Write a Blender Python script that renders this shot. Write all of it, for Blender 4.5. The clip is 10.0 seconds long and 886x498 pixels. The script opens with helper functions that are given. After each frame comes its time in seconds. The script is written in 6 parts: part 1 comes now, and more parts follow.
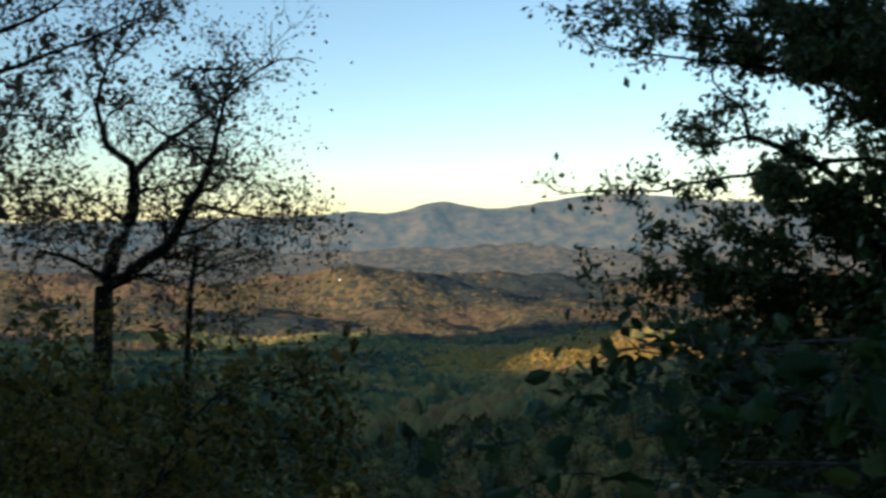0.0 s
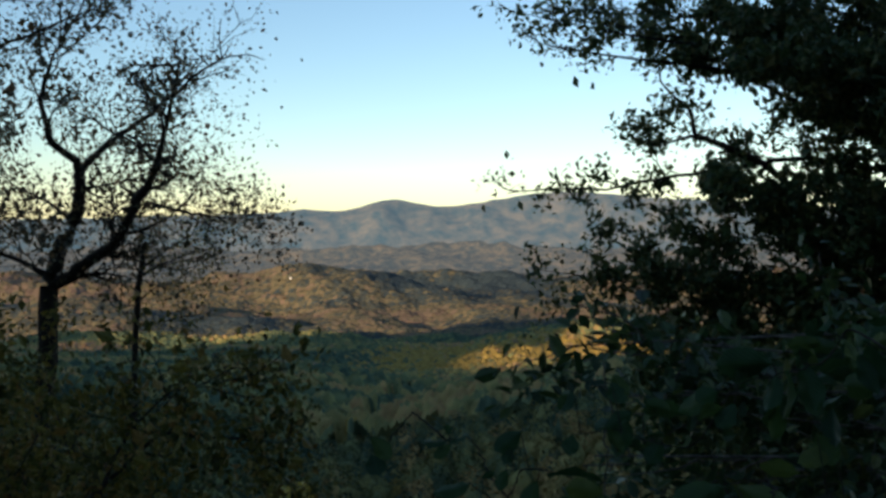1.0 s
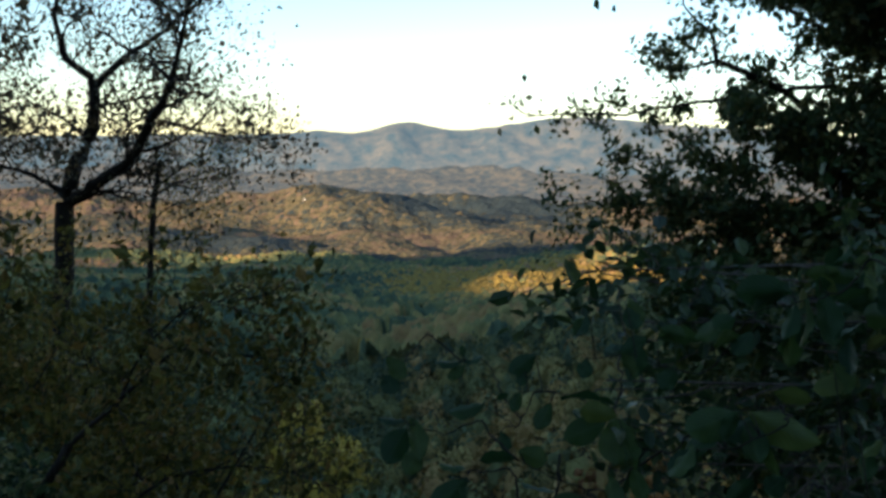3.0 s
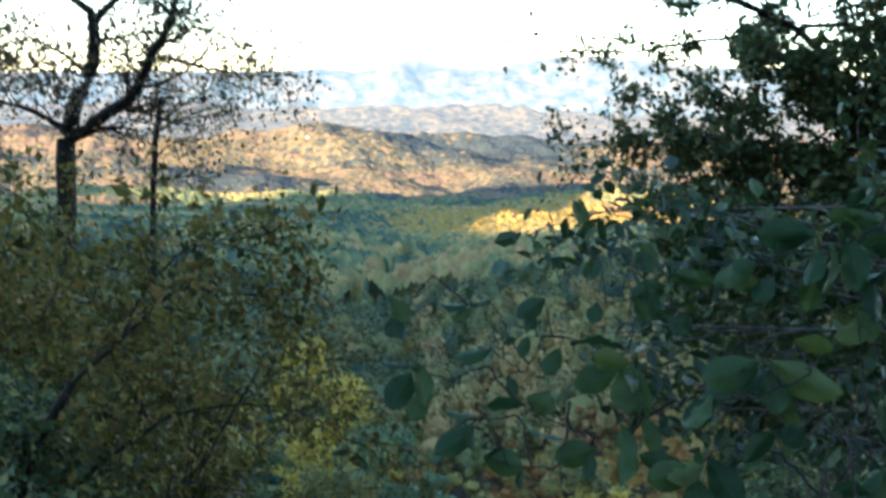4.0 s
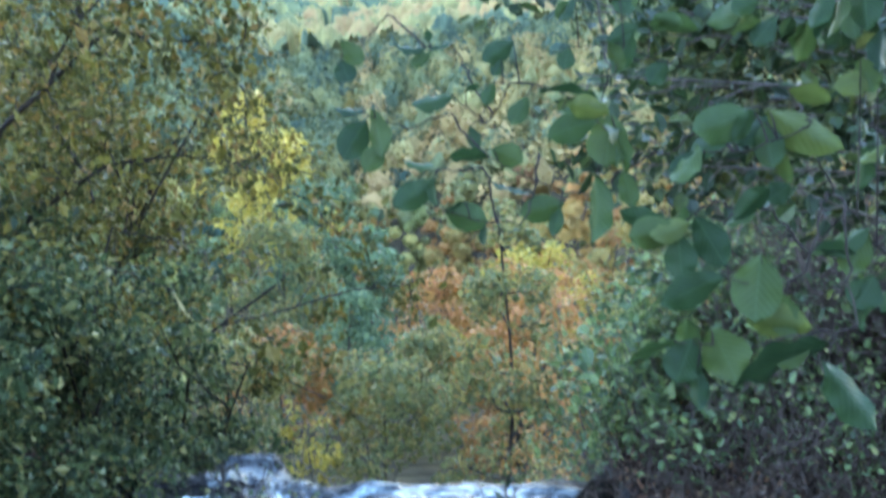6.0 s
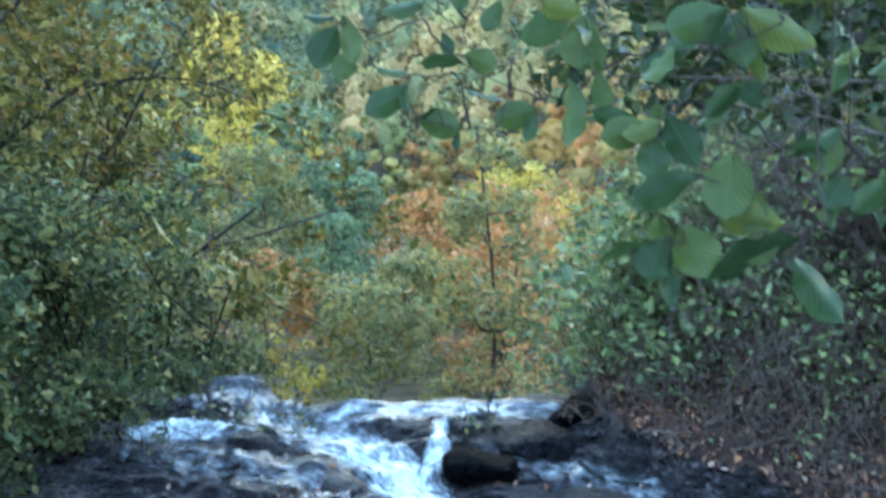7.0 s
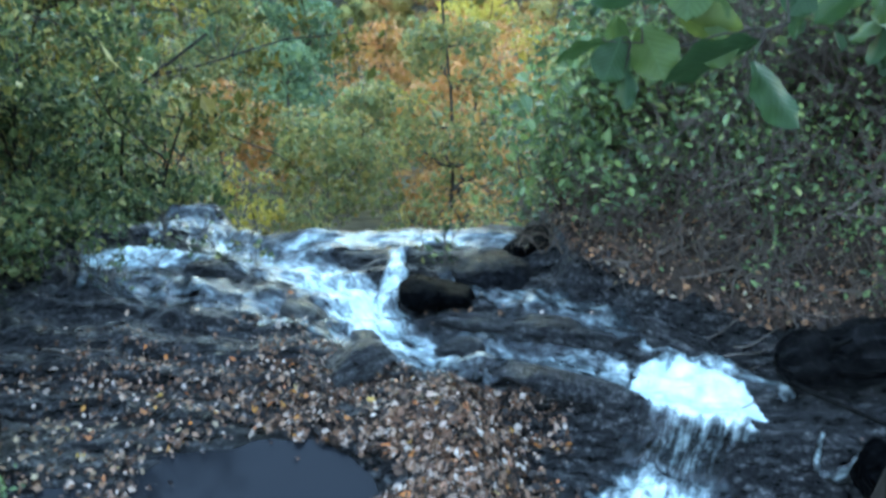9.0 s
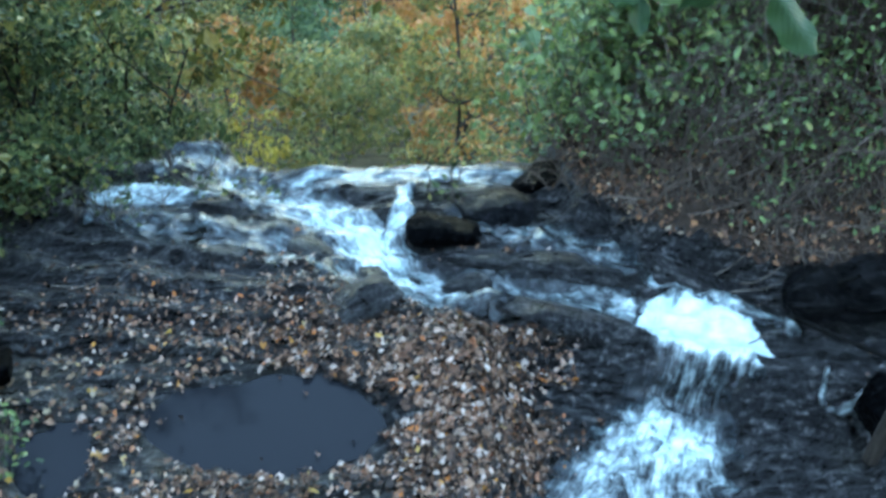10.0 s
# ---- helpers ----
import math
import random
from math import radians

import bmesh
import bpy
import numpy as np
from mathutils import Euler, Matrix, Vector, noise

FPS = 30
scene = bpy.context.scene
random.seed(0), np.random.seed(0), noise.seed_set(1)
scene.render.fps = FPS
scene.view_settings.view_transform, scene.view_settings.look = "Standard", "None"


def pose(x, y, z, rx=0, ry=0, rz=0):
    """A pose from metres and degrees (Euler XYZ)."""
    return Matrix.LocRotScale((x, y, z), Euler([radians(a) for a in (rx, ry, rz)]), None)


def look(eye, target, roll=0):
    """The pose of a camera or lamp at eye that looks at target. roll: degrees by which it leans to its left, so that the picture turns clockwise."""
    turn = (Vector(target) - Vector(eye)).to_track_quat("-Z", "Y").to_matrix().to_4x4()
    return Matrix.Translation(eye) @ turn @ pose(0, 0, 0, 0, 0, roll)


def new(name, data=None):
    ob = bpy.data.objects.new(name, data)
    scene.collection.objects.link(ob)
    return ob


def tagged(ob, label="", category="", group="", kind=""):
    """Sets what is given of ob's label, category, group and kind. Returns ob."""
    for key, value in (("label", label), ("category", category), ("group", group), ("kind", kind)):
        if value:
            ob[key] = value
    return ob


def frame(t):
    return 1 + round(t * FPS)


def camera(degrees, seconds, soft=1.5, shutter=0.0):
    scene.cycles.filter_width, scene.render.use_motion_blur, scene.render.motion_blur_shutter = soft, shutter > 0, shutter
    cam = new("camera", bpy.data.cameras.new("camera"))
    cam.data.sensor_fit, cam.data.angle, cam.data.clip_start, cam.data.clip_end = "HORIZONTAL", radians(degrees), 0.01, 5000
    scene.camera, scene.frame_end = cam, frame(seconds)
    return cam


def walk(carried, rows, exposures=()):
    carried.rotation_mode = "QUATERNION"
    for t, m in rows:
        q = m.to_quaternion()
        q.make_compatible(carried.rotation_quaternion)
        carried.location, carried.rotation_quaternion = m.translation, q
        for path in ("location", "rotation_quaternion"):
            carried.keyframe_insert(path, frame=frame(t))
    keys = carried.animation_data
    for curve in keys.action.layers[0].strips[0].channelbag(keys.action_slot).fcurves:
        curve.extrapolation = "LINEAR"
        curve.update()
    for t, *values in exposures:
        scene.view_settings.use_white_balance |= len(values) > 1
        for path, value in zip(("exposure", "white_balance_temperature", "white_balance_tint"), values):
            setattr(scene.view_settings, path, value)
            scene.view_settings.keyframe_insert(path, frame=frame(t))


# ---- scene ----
cam = camera(48.84, 10.0, soft=3.0, shutter=0.8)
PATH = [
    (0, 0.000, -0.000, 4.500, 88.500, -0.000, -0.000),
    (0.5, 0.003, -0.013, 4.502, 88.618, 0.030, -1.969),
    (1, 0.006, -0.016, 4.502, 88.384, 0.019, -2.851),
    (1.5, 0.008, -0.025, 4.498, 86.985, -0.544, -3.417),
    (2, -0.004, -0.019, 4.494, 86.094, -0.998, -3.609),
    (3.5, -0.002, 0.025, 4.498, 82.261, -0.934, -1.474),
    (4, -0.007, 0.074, 4.489, 80.338, -1.333, -1.757),
    (4.5, -0.041, 0.122, 4.484, 78.098, -2.018, -4.487),
    (5, -0.058, 0.173, 4.467, 74.078, -2.530, -6.217),
    (5.5, -0.045, 0.204, 4.448, 69.900, -3.090, -5.064),
    (5.7, -0.039, 0.217, 4.438, 68.392, -3.016, -4.817),
    (6.8, -0.024, 0.230, 4.408, 62.312, -3.373, -5.756),
    (7, -0.021, 0.214, 4.403, 61.798, -2.833, -6.232),
    (7.5, -0.014, 0.207, 4.388, 58.152, -3.218, -7.203),
    (8, -0.010, 0.205, 4.372, 55.607, -3.861, -7.569),
    (8.5, -0.009, 0.205, 4.367, 54.181, -4.343, -8.019),
    (9, -0.008, 0.213, 4.354, 52.288, -4.537, -8.014),
    (9.5, -0.009, 0.220, 4.349, 50.475, -4.745, -7.865),
    (10, -0.008, 0.221, 4.337, 48.617, -4.212, -7.778),
]
walk(cam, [(t, pose(x, y, z, rx, ry, rz)) for t, x, y, z, rx, ry, rz in PATH],
     [(0.0, 0.54, 6450, 6), (1.0, 0.49, 6450, 7), (1.6, 0.37, 6500, 8), (2.2, 0.36, 6550, 8), (3.3, 1.56, 6400, 7), (4.0, 2.84, 6200, 11), (4.5, 3.46, 6150, 16), (5.0, 3.96, 6100, 20),
      (5.7, 4.5, 6400, 21), (7.0, 4.75, 6700, 16), (8.0, 4.73, 6980, 11), (10.0, 4.62, 7250, 6)])

# ---------------------------------------------------------------- light
SUN_HEADING, SUN_HEIGHT = 35.0, 11.0  # the sun stands low behind the viewer's left shoulder
world = bpy.data.worlds.new("evening_sky")
scene.world = world
world.use_nodes = True
wn, wl = world.node_tree.nodes, world.node_tree.links
sky = wn.new("ShaderNodeTexSky")
sky.sky_type, sky.sun_disc = "NISHITA", False
sky.sun_elevation, sky.sun_rotation = radians(SUN_HEIGHT), radians(180 + SUN_HEADING)
sky.altitude, sky.air_density, sky.dust_density, sky.ozone_density = 700, 1.0, 0.2, 2.0
air = wn.new("ShaderNodeMix")
air.data_type, air.blend_type = "RGBA", "MULTIPLY"
air.inputs[0].default_value, air.inputs[7].default_value = 1.0, (1.0, 0.985, 0.97, 1)
wl.new(sky.outputs[0], air.inputs[6])
wl.new(air.outputs[2], wn["Background"].inputs[0])
wn["Background"].inputs[1].default_value = 0.135
sun_data = bpy.data.lights.new("sun", "SUN")
sun_data.energy, sun_data.angle, sun_data.color = 5.0, radians(0.55), (1.0, 0.72, 0.45)
sun = new("sun", sun_data)
sun.matrix_world = look((0, 0, 60), (math.sin(radians(SUN_HEADING)), math.cos(radians(SUN_HEADING)), 60 - math.tan(radians(SUN_HEIGHT))))

# ---------------------------------------------------------------- materials


def material(name):
    m = bpy.data.materials.new(name)
    m.use_nodes = True
    return m, m.node_tree.nodes, m.node_tree.links, m.node_tree.nodes["Principled BSDF"]


def node(nodes, kind, **sockets):
    n = nodes.new(kind)
    for key, value in sockets.items():
        n.inputs[key].default_value = value
    return n


def ramp(nodes, stops, interpolation="LINEAR"):
    n = nodes.new("ShaderNodeValToRGB")
    n.color_ramp.interpolation = interpolation
    e = n.color_ramp.elements
    while len(e) < len(stops):
        e.new(0.5)
    for k, (p, c) in zip(e, stops):
        k.position, k.color = p, (*c, 1)
    return n


def mixer(nodes, links, blend, fac, a, b):
    n = nodes.new("ShaderNodeMix")
    n.data_type, n.blend_type = "RGBA", blend
    n.inputs[0].default_value = fac if isinstance(fac, float) else 0.5
    if not isinstance(fac, float):
        links.new(fac, n.inputs[0])
    for slot, v in ((6, a), (7, b)):
        if isinstance(v, tuple):
            n.inputs[slot].default_value = (*v, 1)
        else:
            links.new(v, n.inputs[slot])
    return n.outputs[2]


def bump(nodes, links, bsdf, height, strength, distance):
    b = node(nodes, "ShaderNodeBump", Strength=strength, Distance=distance)
    links.new(height, b.inputs["Height"])
    links.new(b.outputs[0], bsdf.inputs["Normal"])


def leaf_material(name, stops, spread=0.35, rough=0.5, glow=0.25, source="island", gloss=0.35):
    """Leaves: hue from a ramp by a random number for each leaf, mixed with one for the whole plant."""
    m, n, l, b = material(name)
    geo, obj = n.new("ShaderNodeNewGeometry"), n.new("ShaderNodeObjectInfo")
    if source == "tint":
        att = n.new("ShaderNodeAttribute")
        att.attribute_name = "tint"
        whole = att.outputs["Fac"]
    else:
        whole = obj.outputs["Random"]
    mid = n.new("ShaderNodeMath")
    mid.operation = "MULTIPLY_ADD"
    l.new(geo.outputs["Random Per Island"], mid.inputs[0])
    mid.inputs[1].default_value = spread
    if source == "island":
        mid.inputs[2].default_value = (1 - spread) / 2
    else:
        low = n.new("ShaderNodeMath")
        low.operation = "MULTIPLY_ADD"
        l.new(whole, low.inputs[0])
        low.inputs[1].default_value, low.inputs[2].default_value = 1.0, -spread / 2
        l.new(low.outputs[0], mid.inputs[2])
    r = ramp(n, stops)
    l.new(mid.outputs[0], r.inputs[0])
    tex = node(n, "ShaderNodeTexNoise", Scale={"island": 45.0, "tint": 0.15}.get(source, 0.8), Detail=3.0)
    tc = n.new("ShaderNodeTexCoord")
    l.new(tc.outputs["Object"], tex.inputs["Vector"])
    shade = ramp(n, [(0.3, (0.62, 0.62, 0.62)), (0.7, (1.15, 1.15, 1.1))])
    l.new(tex.outputs["Fac"], shade.inputs[0])
    col = mixer(n, l, "MULTIPLY", 1.0, r.outputs[0], shade.outputs[0])
    l.new(col, b.inputs["Base Color"])
    b.inputs["Roughness"].default_value = rough
    b.inputs["Specular IOR Level"].default_value = gloss
    if glow:
        tr = n.new("ShaderNodeBsdfTranslucent")
        l.new(col, tr.inputs[0])
        mx = node(n, "ShaderNodeMixShader", Fac=glow)
        l.new(b.outputs[0], mx.inputs[1])
        l.new(tr.outputs[0], mx.inputs[2])
        l.new(mx.outputs[0], n["Material Output"].inputs[0])
    return m


AUTUMN = [(0.0, (0.085, 0.13, 0.075)), (0.22, (0.15, 0.19, 0.09)), (0.45, (0.25, 0.26, 0.095)), (0.62, (0.38, 0.33, 0.105)),
          (0.76, (0.5, 0.36, 0.12)), (0.87, (0.54, 0.31, 0.115)), (0.95, (0.45, 0.24, 0.12)), (1.0, (0.34, 0.25, 0.16))]
# autumn hues lifted towards blue, haze mixed into the colour
VALLEY = [(p, tuple(q * k + a for q, a, k in zip((0.95, 0.97, 1.05), (0.012, 0.017, 0.02), c))) for p, c in AUTUMN]
# the two last stops are gold painted for a sunlit spur
M_VALLEY = leaf_material("valley_hazy_autumn_canopy", [(0.93 * p, tuple(0.86 * k for k in c)) for p, c in VALLEY] + [(0.96, (0.36, 0.26, 0.08)), (1.0, (0.4, 0.28, 0.08))], spread=0.06, rough=0.9, glow=0.12, source="tint", gloss=0.05)
# bluish low stops carry painted haze and hill shade
M_FAR = leaf_material("far_hazy_autumn_canopy", [(0.0, (0.06, 0.085, 0.10)), (0.25, (0.09, 0.10, 0.09)), (0.42, (0.16, 0.145, 0.095)), (0.52, (0.23, 0.19, 0.11)), (0.65, (0.23, 0.18, 0.12)), (0.8, (0.25, 0.18, 0.13)), (0.92, (0.23, 0.16, 0.13)), (0.96, (0.285, 0.21, 0.074)), (1.0, (0.285, 0.21, 0.074))],
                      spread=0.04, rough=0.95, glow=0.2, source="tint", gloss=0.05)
M_OLIVE = leaf_material("olive_leaves", [(0.0, (0.035, 0.042, 0.014)), (0.4, (0.11, 0.108, 0.026)), (0.7, (0.21, 0.17, 0.034)), (1.0, (0.27, 0.14, 0.045))], spread=0.9, gloss=0.15)
M_OLIVE_PALE = leaf_material("pale_olive_leaves", [(0.0, (0.135, 0.17, 0.08)), (0.5, (0.25, 0.27, 0.10)), (0.8, (0.38, 0.315, 0.10)), (1.0, (0.5, 0.31, 0.12))], spread=0.9, rough=0.6, glow=0.4)
M_BLUEGREEN = leaf_material("blue_green_leaves", [(0.0, (0.09, 0.16, 0.09)), (0.6, (0.15, 0.24, 0.12)), (1.0, (0.24, 0.3, 0.12))], spread=0.9, rough=0.6, glow=0.4)
M_BANKLEAF = leaf_material("bank_shrub_leaves", [(0.0, (0.06, 0.10, 0.05)), (0.5, (0.13, 0.2, 0.07)), (0.85, (0.24, 0.31, 0.10)), (1.0, (0.42, 0.37, 0.14))], spread=0.9, rough=0.36, gloss=0.42, glow=0.35)
M_SHRUB = leaf_material("shrub_leaves", [(0.0, (0.018, 0.036, 0.016)), (0.5, (0.075, 0.115, 0.045)), (0.8, (0.15, 0.18, 0.07)), (1.0, (0.3, 0.25, 0.08))], spread=1.0, rough=0.45, gloss=0.25, glow=0.35)
M_GLOSSY = leaf_material("dark_green_leaves", [(0.0, (0.02, 0.042, 0.015)), (0.55, (0.04, 0.075, 0.024)), (0.85, (0.08, 0.11, 0.03)), (1.0, (0.17, 0.16, 0.04))], spread=0.9, rough=0.45, gloss=0.35, glow=0.3)
M_BROWN = leaf_material("withering_leaves", [(0.0, (0.05, 0.05, 0.03)), (0.5, (0.10, 0.08, 0.04)), (1.0, (0.2, 0.11, 0.05))], spread=0.9)
M_RIGHT = leaf_material("oak_leaves", [(0.0, (0.035, 0.06, 0.022)), (0.6, (0.08, 0.115, 0.035)), (1.0, (0.19, 0.16, 0.05))], spread=0.9)
M_YELLOW = leaf_material("yellow_leaves", [(0.0, (0.42, 0.36, 0.08)), (0.5, (0.66, 0.51, 0.09)), (1.0, (0.7, 0.49, 0.11))], spread=0.9, rough=0.6, glow=0.4)
M_ORANGE = leaf_material("orange_leaves", [(0.0, (0.3, 0.2, 0.06)), (0.4, (0.56, 0.27, 0.07)), (1.0, (0.62, 0.24, 0.09))], spread=0.9, rough=0.6)
M_LITTER = leaf_material("fallen_leaves_brown", [(0.0, (0.015, 0.01, 0.008)), (0.35, (0.05, 0.03, 0.02)), (0.6, (0.17, 0.075, 0.04)), (0.8, (0.34, 0.19, 0.12)), (0.93, (0.58, 0.45, 0.38)), (0.97, (0.5, 0.3, 0.22)), (0.985, (0.55, 0.16, 0.04)), (1.0, (0.6, 0.28, 0.05))], spread=1.0, rough=0.55, glow=0.1)


def bark_material(name, dark, light):
    m, n, l, b = material(name)
    tc = n.new("ShaderNodeTexCoord")
    mp = node(n, "ShaderNodeMapping", Scale=(9, 9, 1.6))
    l.new(tc.outputs["Object"], mp.inputs[0])
    t1 = node(n, "ShaderNodeTexNoise", Scale=3.0, Detail=6.0, Roughness=0.65)
    t2 = node(n, "ShaderNodeTexNoise", Scale=0.5, Detail=3.0)
    l.new(mp.outputs[0], t1.inputs["Vector"])
    l.new(tc.outputs["Object"], t2.inputs["Vector"])
    r1 = ramp(n, [(0.35, dark), (0.68, light)])
    l.new(t1.outputs["Fac"], r1.inputs[0])
    r2 = ramp(n, [(0.3, (0.6, 0.62, 0.6)), (0.7, (1.1, 1.1, 1.05))])
    l.new(t2.outputs["Fac"], r2.inputs[0])
    l.new(mixer(n, l, "MULTIPLY", 1.0, r1.outputs[0], r2.outputs[0]), b.inputs["Base Color"])
    b.inputs["Roughness"].default_value = 0.9
    b.inputs["Specular IOR Level"].default_value = 0.2
    bump(n, l, b, t1.outputs["Fac"], 0.7, 0.02)
    return m


M_BARK = bark_material("dark_bark", (0.016, 0.012, 0.010), (0.05, 0.039, 0.031))
M_STEM = bark_material("grey_brown_bark", (0.035, 0.029, 0.025), (0.12, 0.10, 0.085))
M_TWIG = bark_material("grey_twigs", (0.07, 0.055, 0.047), (0.19, 0.16, 0.14))
M_THICKET = bark_material("brown_thicket_stems", (0.075, 0.055, 0.045), (0.22, 0.165, 0.135))
M_LOG = bark_material("wet_log_bark", (0.0015, 0.0015, 0.0015), (0.009, 0.0085, 0.008))


def rock_material(name, dark, mid, light, sheen, grain=(2.0, 7.0, 9.0), mossy=(0.022, 0.02, 0.011)):
    m, n, l, b = material(name)
    tc = n.new("ShaderNodeTexCoord")
    mp = node(n, "ShaderNodeMapping", Scale=grain, Rotation=(0, 0, -0.18))
    l.new(tc.outputs["Object"], mp.inputs[0])
    t1 = node(n, "ShaderNodeTexNoise", Scale=2.4, Detail=10.0, Roughness=0.7)
    t2 = node(n, "ShaderNodeTexNoise", Scale=30.0, Detail=6.0, Roughness=0.75)
    t3 = node(n, "ShaderNodeTexNoise", Scale=0.9, Detail=2.0)
    l.new(mp.outputs[0], t1.inputs["Vector"])
    l.new(tc.outputs["Object"], t2.inputs["Vector"])
    l.new(tc.outputs["Object"], t3.inputs["Vector"])
    r1 = ramp(n, [(0.38, dark), (0.5, mid), (0.64, light)])
    l.new(t1.outputs["Fac"], r1.inputs[0])
    r2 = ramp(n, [(0.38, (0.2, 0.2, 0.22)), (0.5, (0.9, 0.9, 0.9)), (0.64, (3.4, 3.2, 3.0))])
    l.new(t2.outputs["Fac"], r2.inputs[0])
    col = mixer(n, l, "MULTIPLY", 1.0, r1.outputs[0], r2.outputs[0])
    moss = ramp(n, [(0.56, (0, 0, 0)), (0.7, (0.5, 0.5, 0.5))])
    l.new(t3.outputs["Fac"], moss.inputs[0])
    l.new(mixer(n, l, "MIX", moss.outputs[0], col, mossy), b.inputs["Base Color"])
    b.inputs["Specular IOR Level"].default_value = sheen
    rr = ramp(n, [(0.35, (0.2, 0.2, 0.2)), (0.7, (0.6, 0.6, 0.6))])
    l.new(t1.outputs["Fac"], rr.inputs[0])
    l.new(rr.outputs[0], b.inputs["Roughness"])
    both = n.new("ShaderNodeMath")
    both.operation = "MULTIPLY_ADD"
    l.new(t2.outputs["Fac"], both.inputs[0])
    both.inputs[1].default_value = 0.35
    l.new(t1.outputs["Fac"], both.inputs[2])
    bump(n, l, b, both.outputs[0], 1.0, 0.12)
    return m


# pale grain stop of the bed rock also carries painted wet highlights
M_ROCK = rock_material("wet_dark_rock", (0.004, 0.0042, 0.0047), (0.017, 0.0176, 0.019), (0.11, 0.11, 0.11), 0.36)
M_BOULDER = rock_material("black_wet_boulder", (0.0012, 0.0013, 0.0016), (0.002, 0.0021, 0.0025), (0.0045, 0.0047, 0.0055), 0.018, (4.0, 4.0, 5.0), (0.0035, 0.0034, 0.0026))
M_WETLOG = rock_material("wet_log_bark", (0.0012, 0.0012, 0.0014), (0.0025, 0.0025, 0.003), (0.016, 0.016, 0.018), 0.12, (0.7, 7.0, 9.0), (0.003, 0.003, 0.002))
M_WETSLAB = rock_material("blue_grey_wet_rock", (0.004, 0.0044, 0.0055), (0.007, 0.0078, 0.0098), (0.014, 0.015, 0.018), 0.07, (3.0, 4.0, 5.0), (0.008, 0.008, 0.007))
M_SLAB = rock_material("smooth_grey_rock", (0.012, 0.012, 0.013), (0.03, 0.031, 0.033), (0.06, 0.06, 0.062), 0.2, (3.0, 5.0, 5.0))


def ground_material(name, stops, scale, fine):
    m, n, l, b = material(name)
    tc = n.new("ShaderNodeTexCoord")
    t1 = node(n, "ShaderNodeTexNoise", Scale=scale, Detail=7.0, Roughness=0.68)
    t2 = node(n, "ShaderNodeTexVoronoi", Scale=fine)
    l.new(tc.outputs["Object"], t1.inputs["Vector"])
    l.new(tc.outputs["Object"], t2.inputs["Vector"])
    r1 = ramp(n, stops)
    l.new(t1.outputs["Fac"], r1.inputs[0])
    r2 = ramp(n, [(0.0, (1.2, 1.15, 1.1)), (0.6, (0.55, 0.55, 0.55))])
    l.new(t2.outputs["Distance"], r2.inputs[0])
    l.new(mixer(n, l, "MULTIPLY", 0.8, r1.outputs[0], r2.outputs[0]), b.inputs["Base Color"])
    b.inputs["Roughness"].default_value = 0.95
    b.inputs["Specular IOR Level"].default_value = 0.15
    bump(n, l, b, t2.outputs["Distance"], 0.6, 0.6 / fine)
    return m


M_FLOOR = ground_material("forest_floor", [(0.3, (0.04, 0.035, 0.02)), (0.5, (0.09, 0.07, 0.035)), (0.7, (0.12, 0.10, 0.045))], 0.35, 0.9)
M_BANK = ground_material("leaf_strewn_soil", [(0.3, (0.02, 0.015, 0.012)), (0.52, (0.06, 0.042, 0.031)), (0.72, (0.13, 0.088, 0.062))], 3.0, 16.0)


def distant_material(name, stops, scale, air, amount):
    """Wooded hills far off; the haze in front of them is added as a bluish glow."""
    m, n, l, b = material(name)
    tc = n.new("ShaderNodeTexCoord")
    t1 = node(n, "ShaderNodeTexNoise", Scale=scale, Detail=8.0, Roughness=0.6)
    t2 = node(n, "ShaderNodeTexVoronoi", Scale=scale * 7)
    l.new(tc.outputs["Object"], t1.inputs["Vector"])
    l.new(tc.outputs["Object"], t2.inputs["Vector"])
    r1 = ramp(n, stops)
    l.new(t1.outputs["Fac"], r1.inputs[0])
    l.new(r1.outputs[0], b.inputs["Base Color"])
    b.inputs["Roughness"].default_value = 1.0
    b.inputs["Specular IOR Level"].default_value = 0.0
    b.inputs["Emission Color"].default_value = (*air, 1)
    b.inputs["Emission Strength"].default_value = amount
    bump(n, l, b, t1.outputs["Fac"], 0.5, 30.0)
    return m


# both ranges glow faintly to stand in for haze
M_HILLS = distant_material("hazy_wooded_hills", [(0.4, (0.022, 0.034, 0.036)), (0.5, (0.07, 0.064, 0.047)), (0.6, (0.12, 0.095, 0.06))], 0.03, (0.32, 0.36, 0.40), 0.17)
M_MOUNTAINS = distant_material("haze_blue_mountains", [(0.38, (0.025, 0.04, 0.045)), (0.62, (0.12, 0.1, 0.07))], 0.014, (0.26, 0.40, 0.51), 0.21)


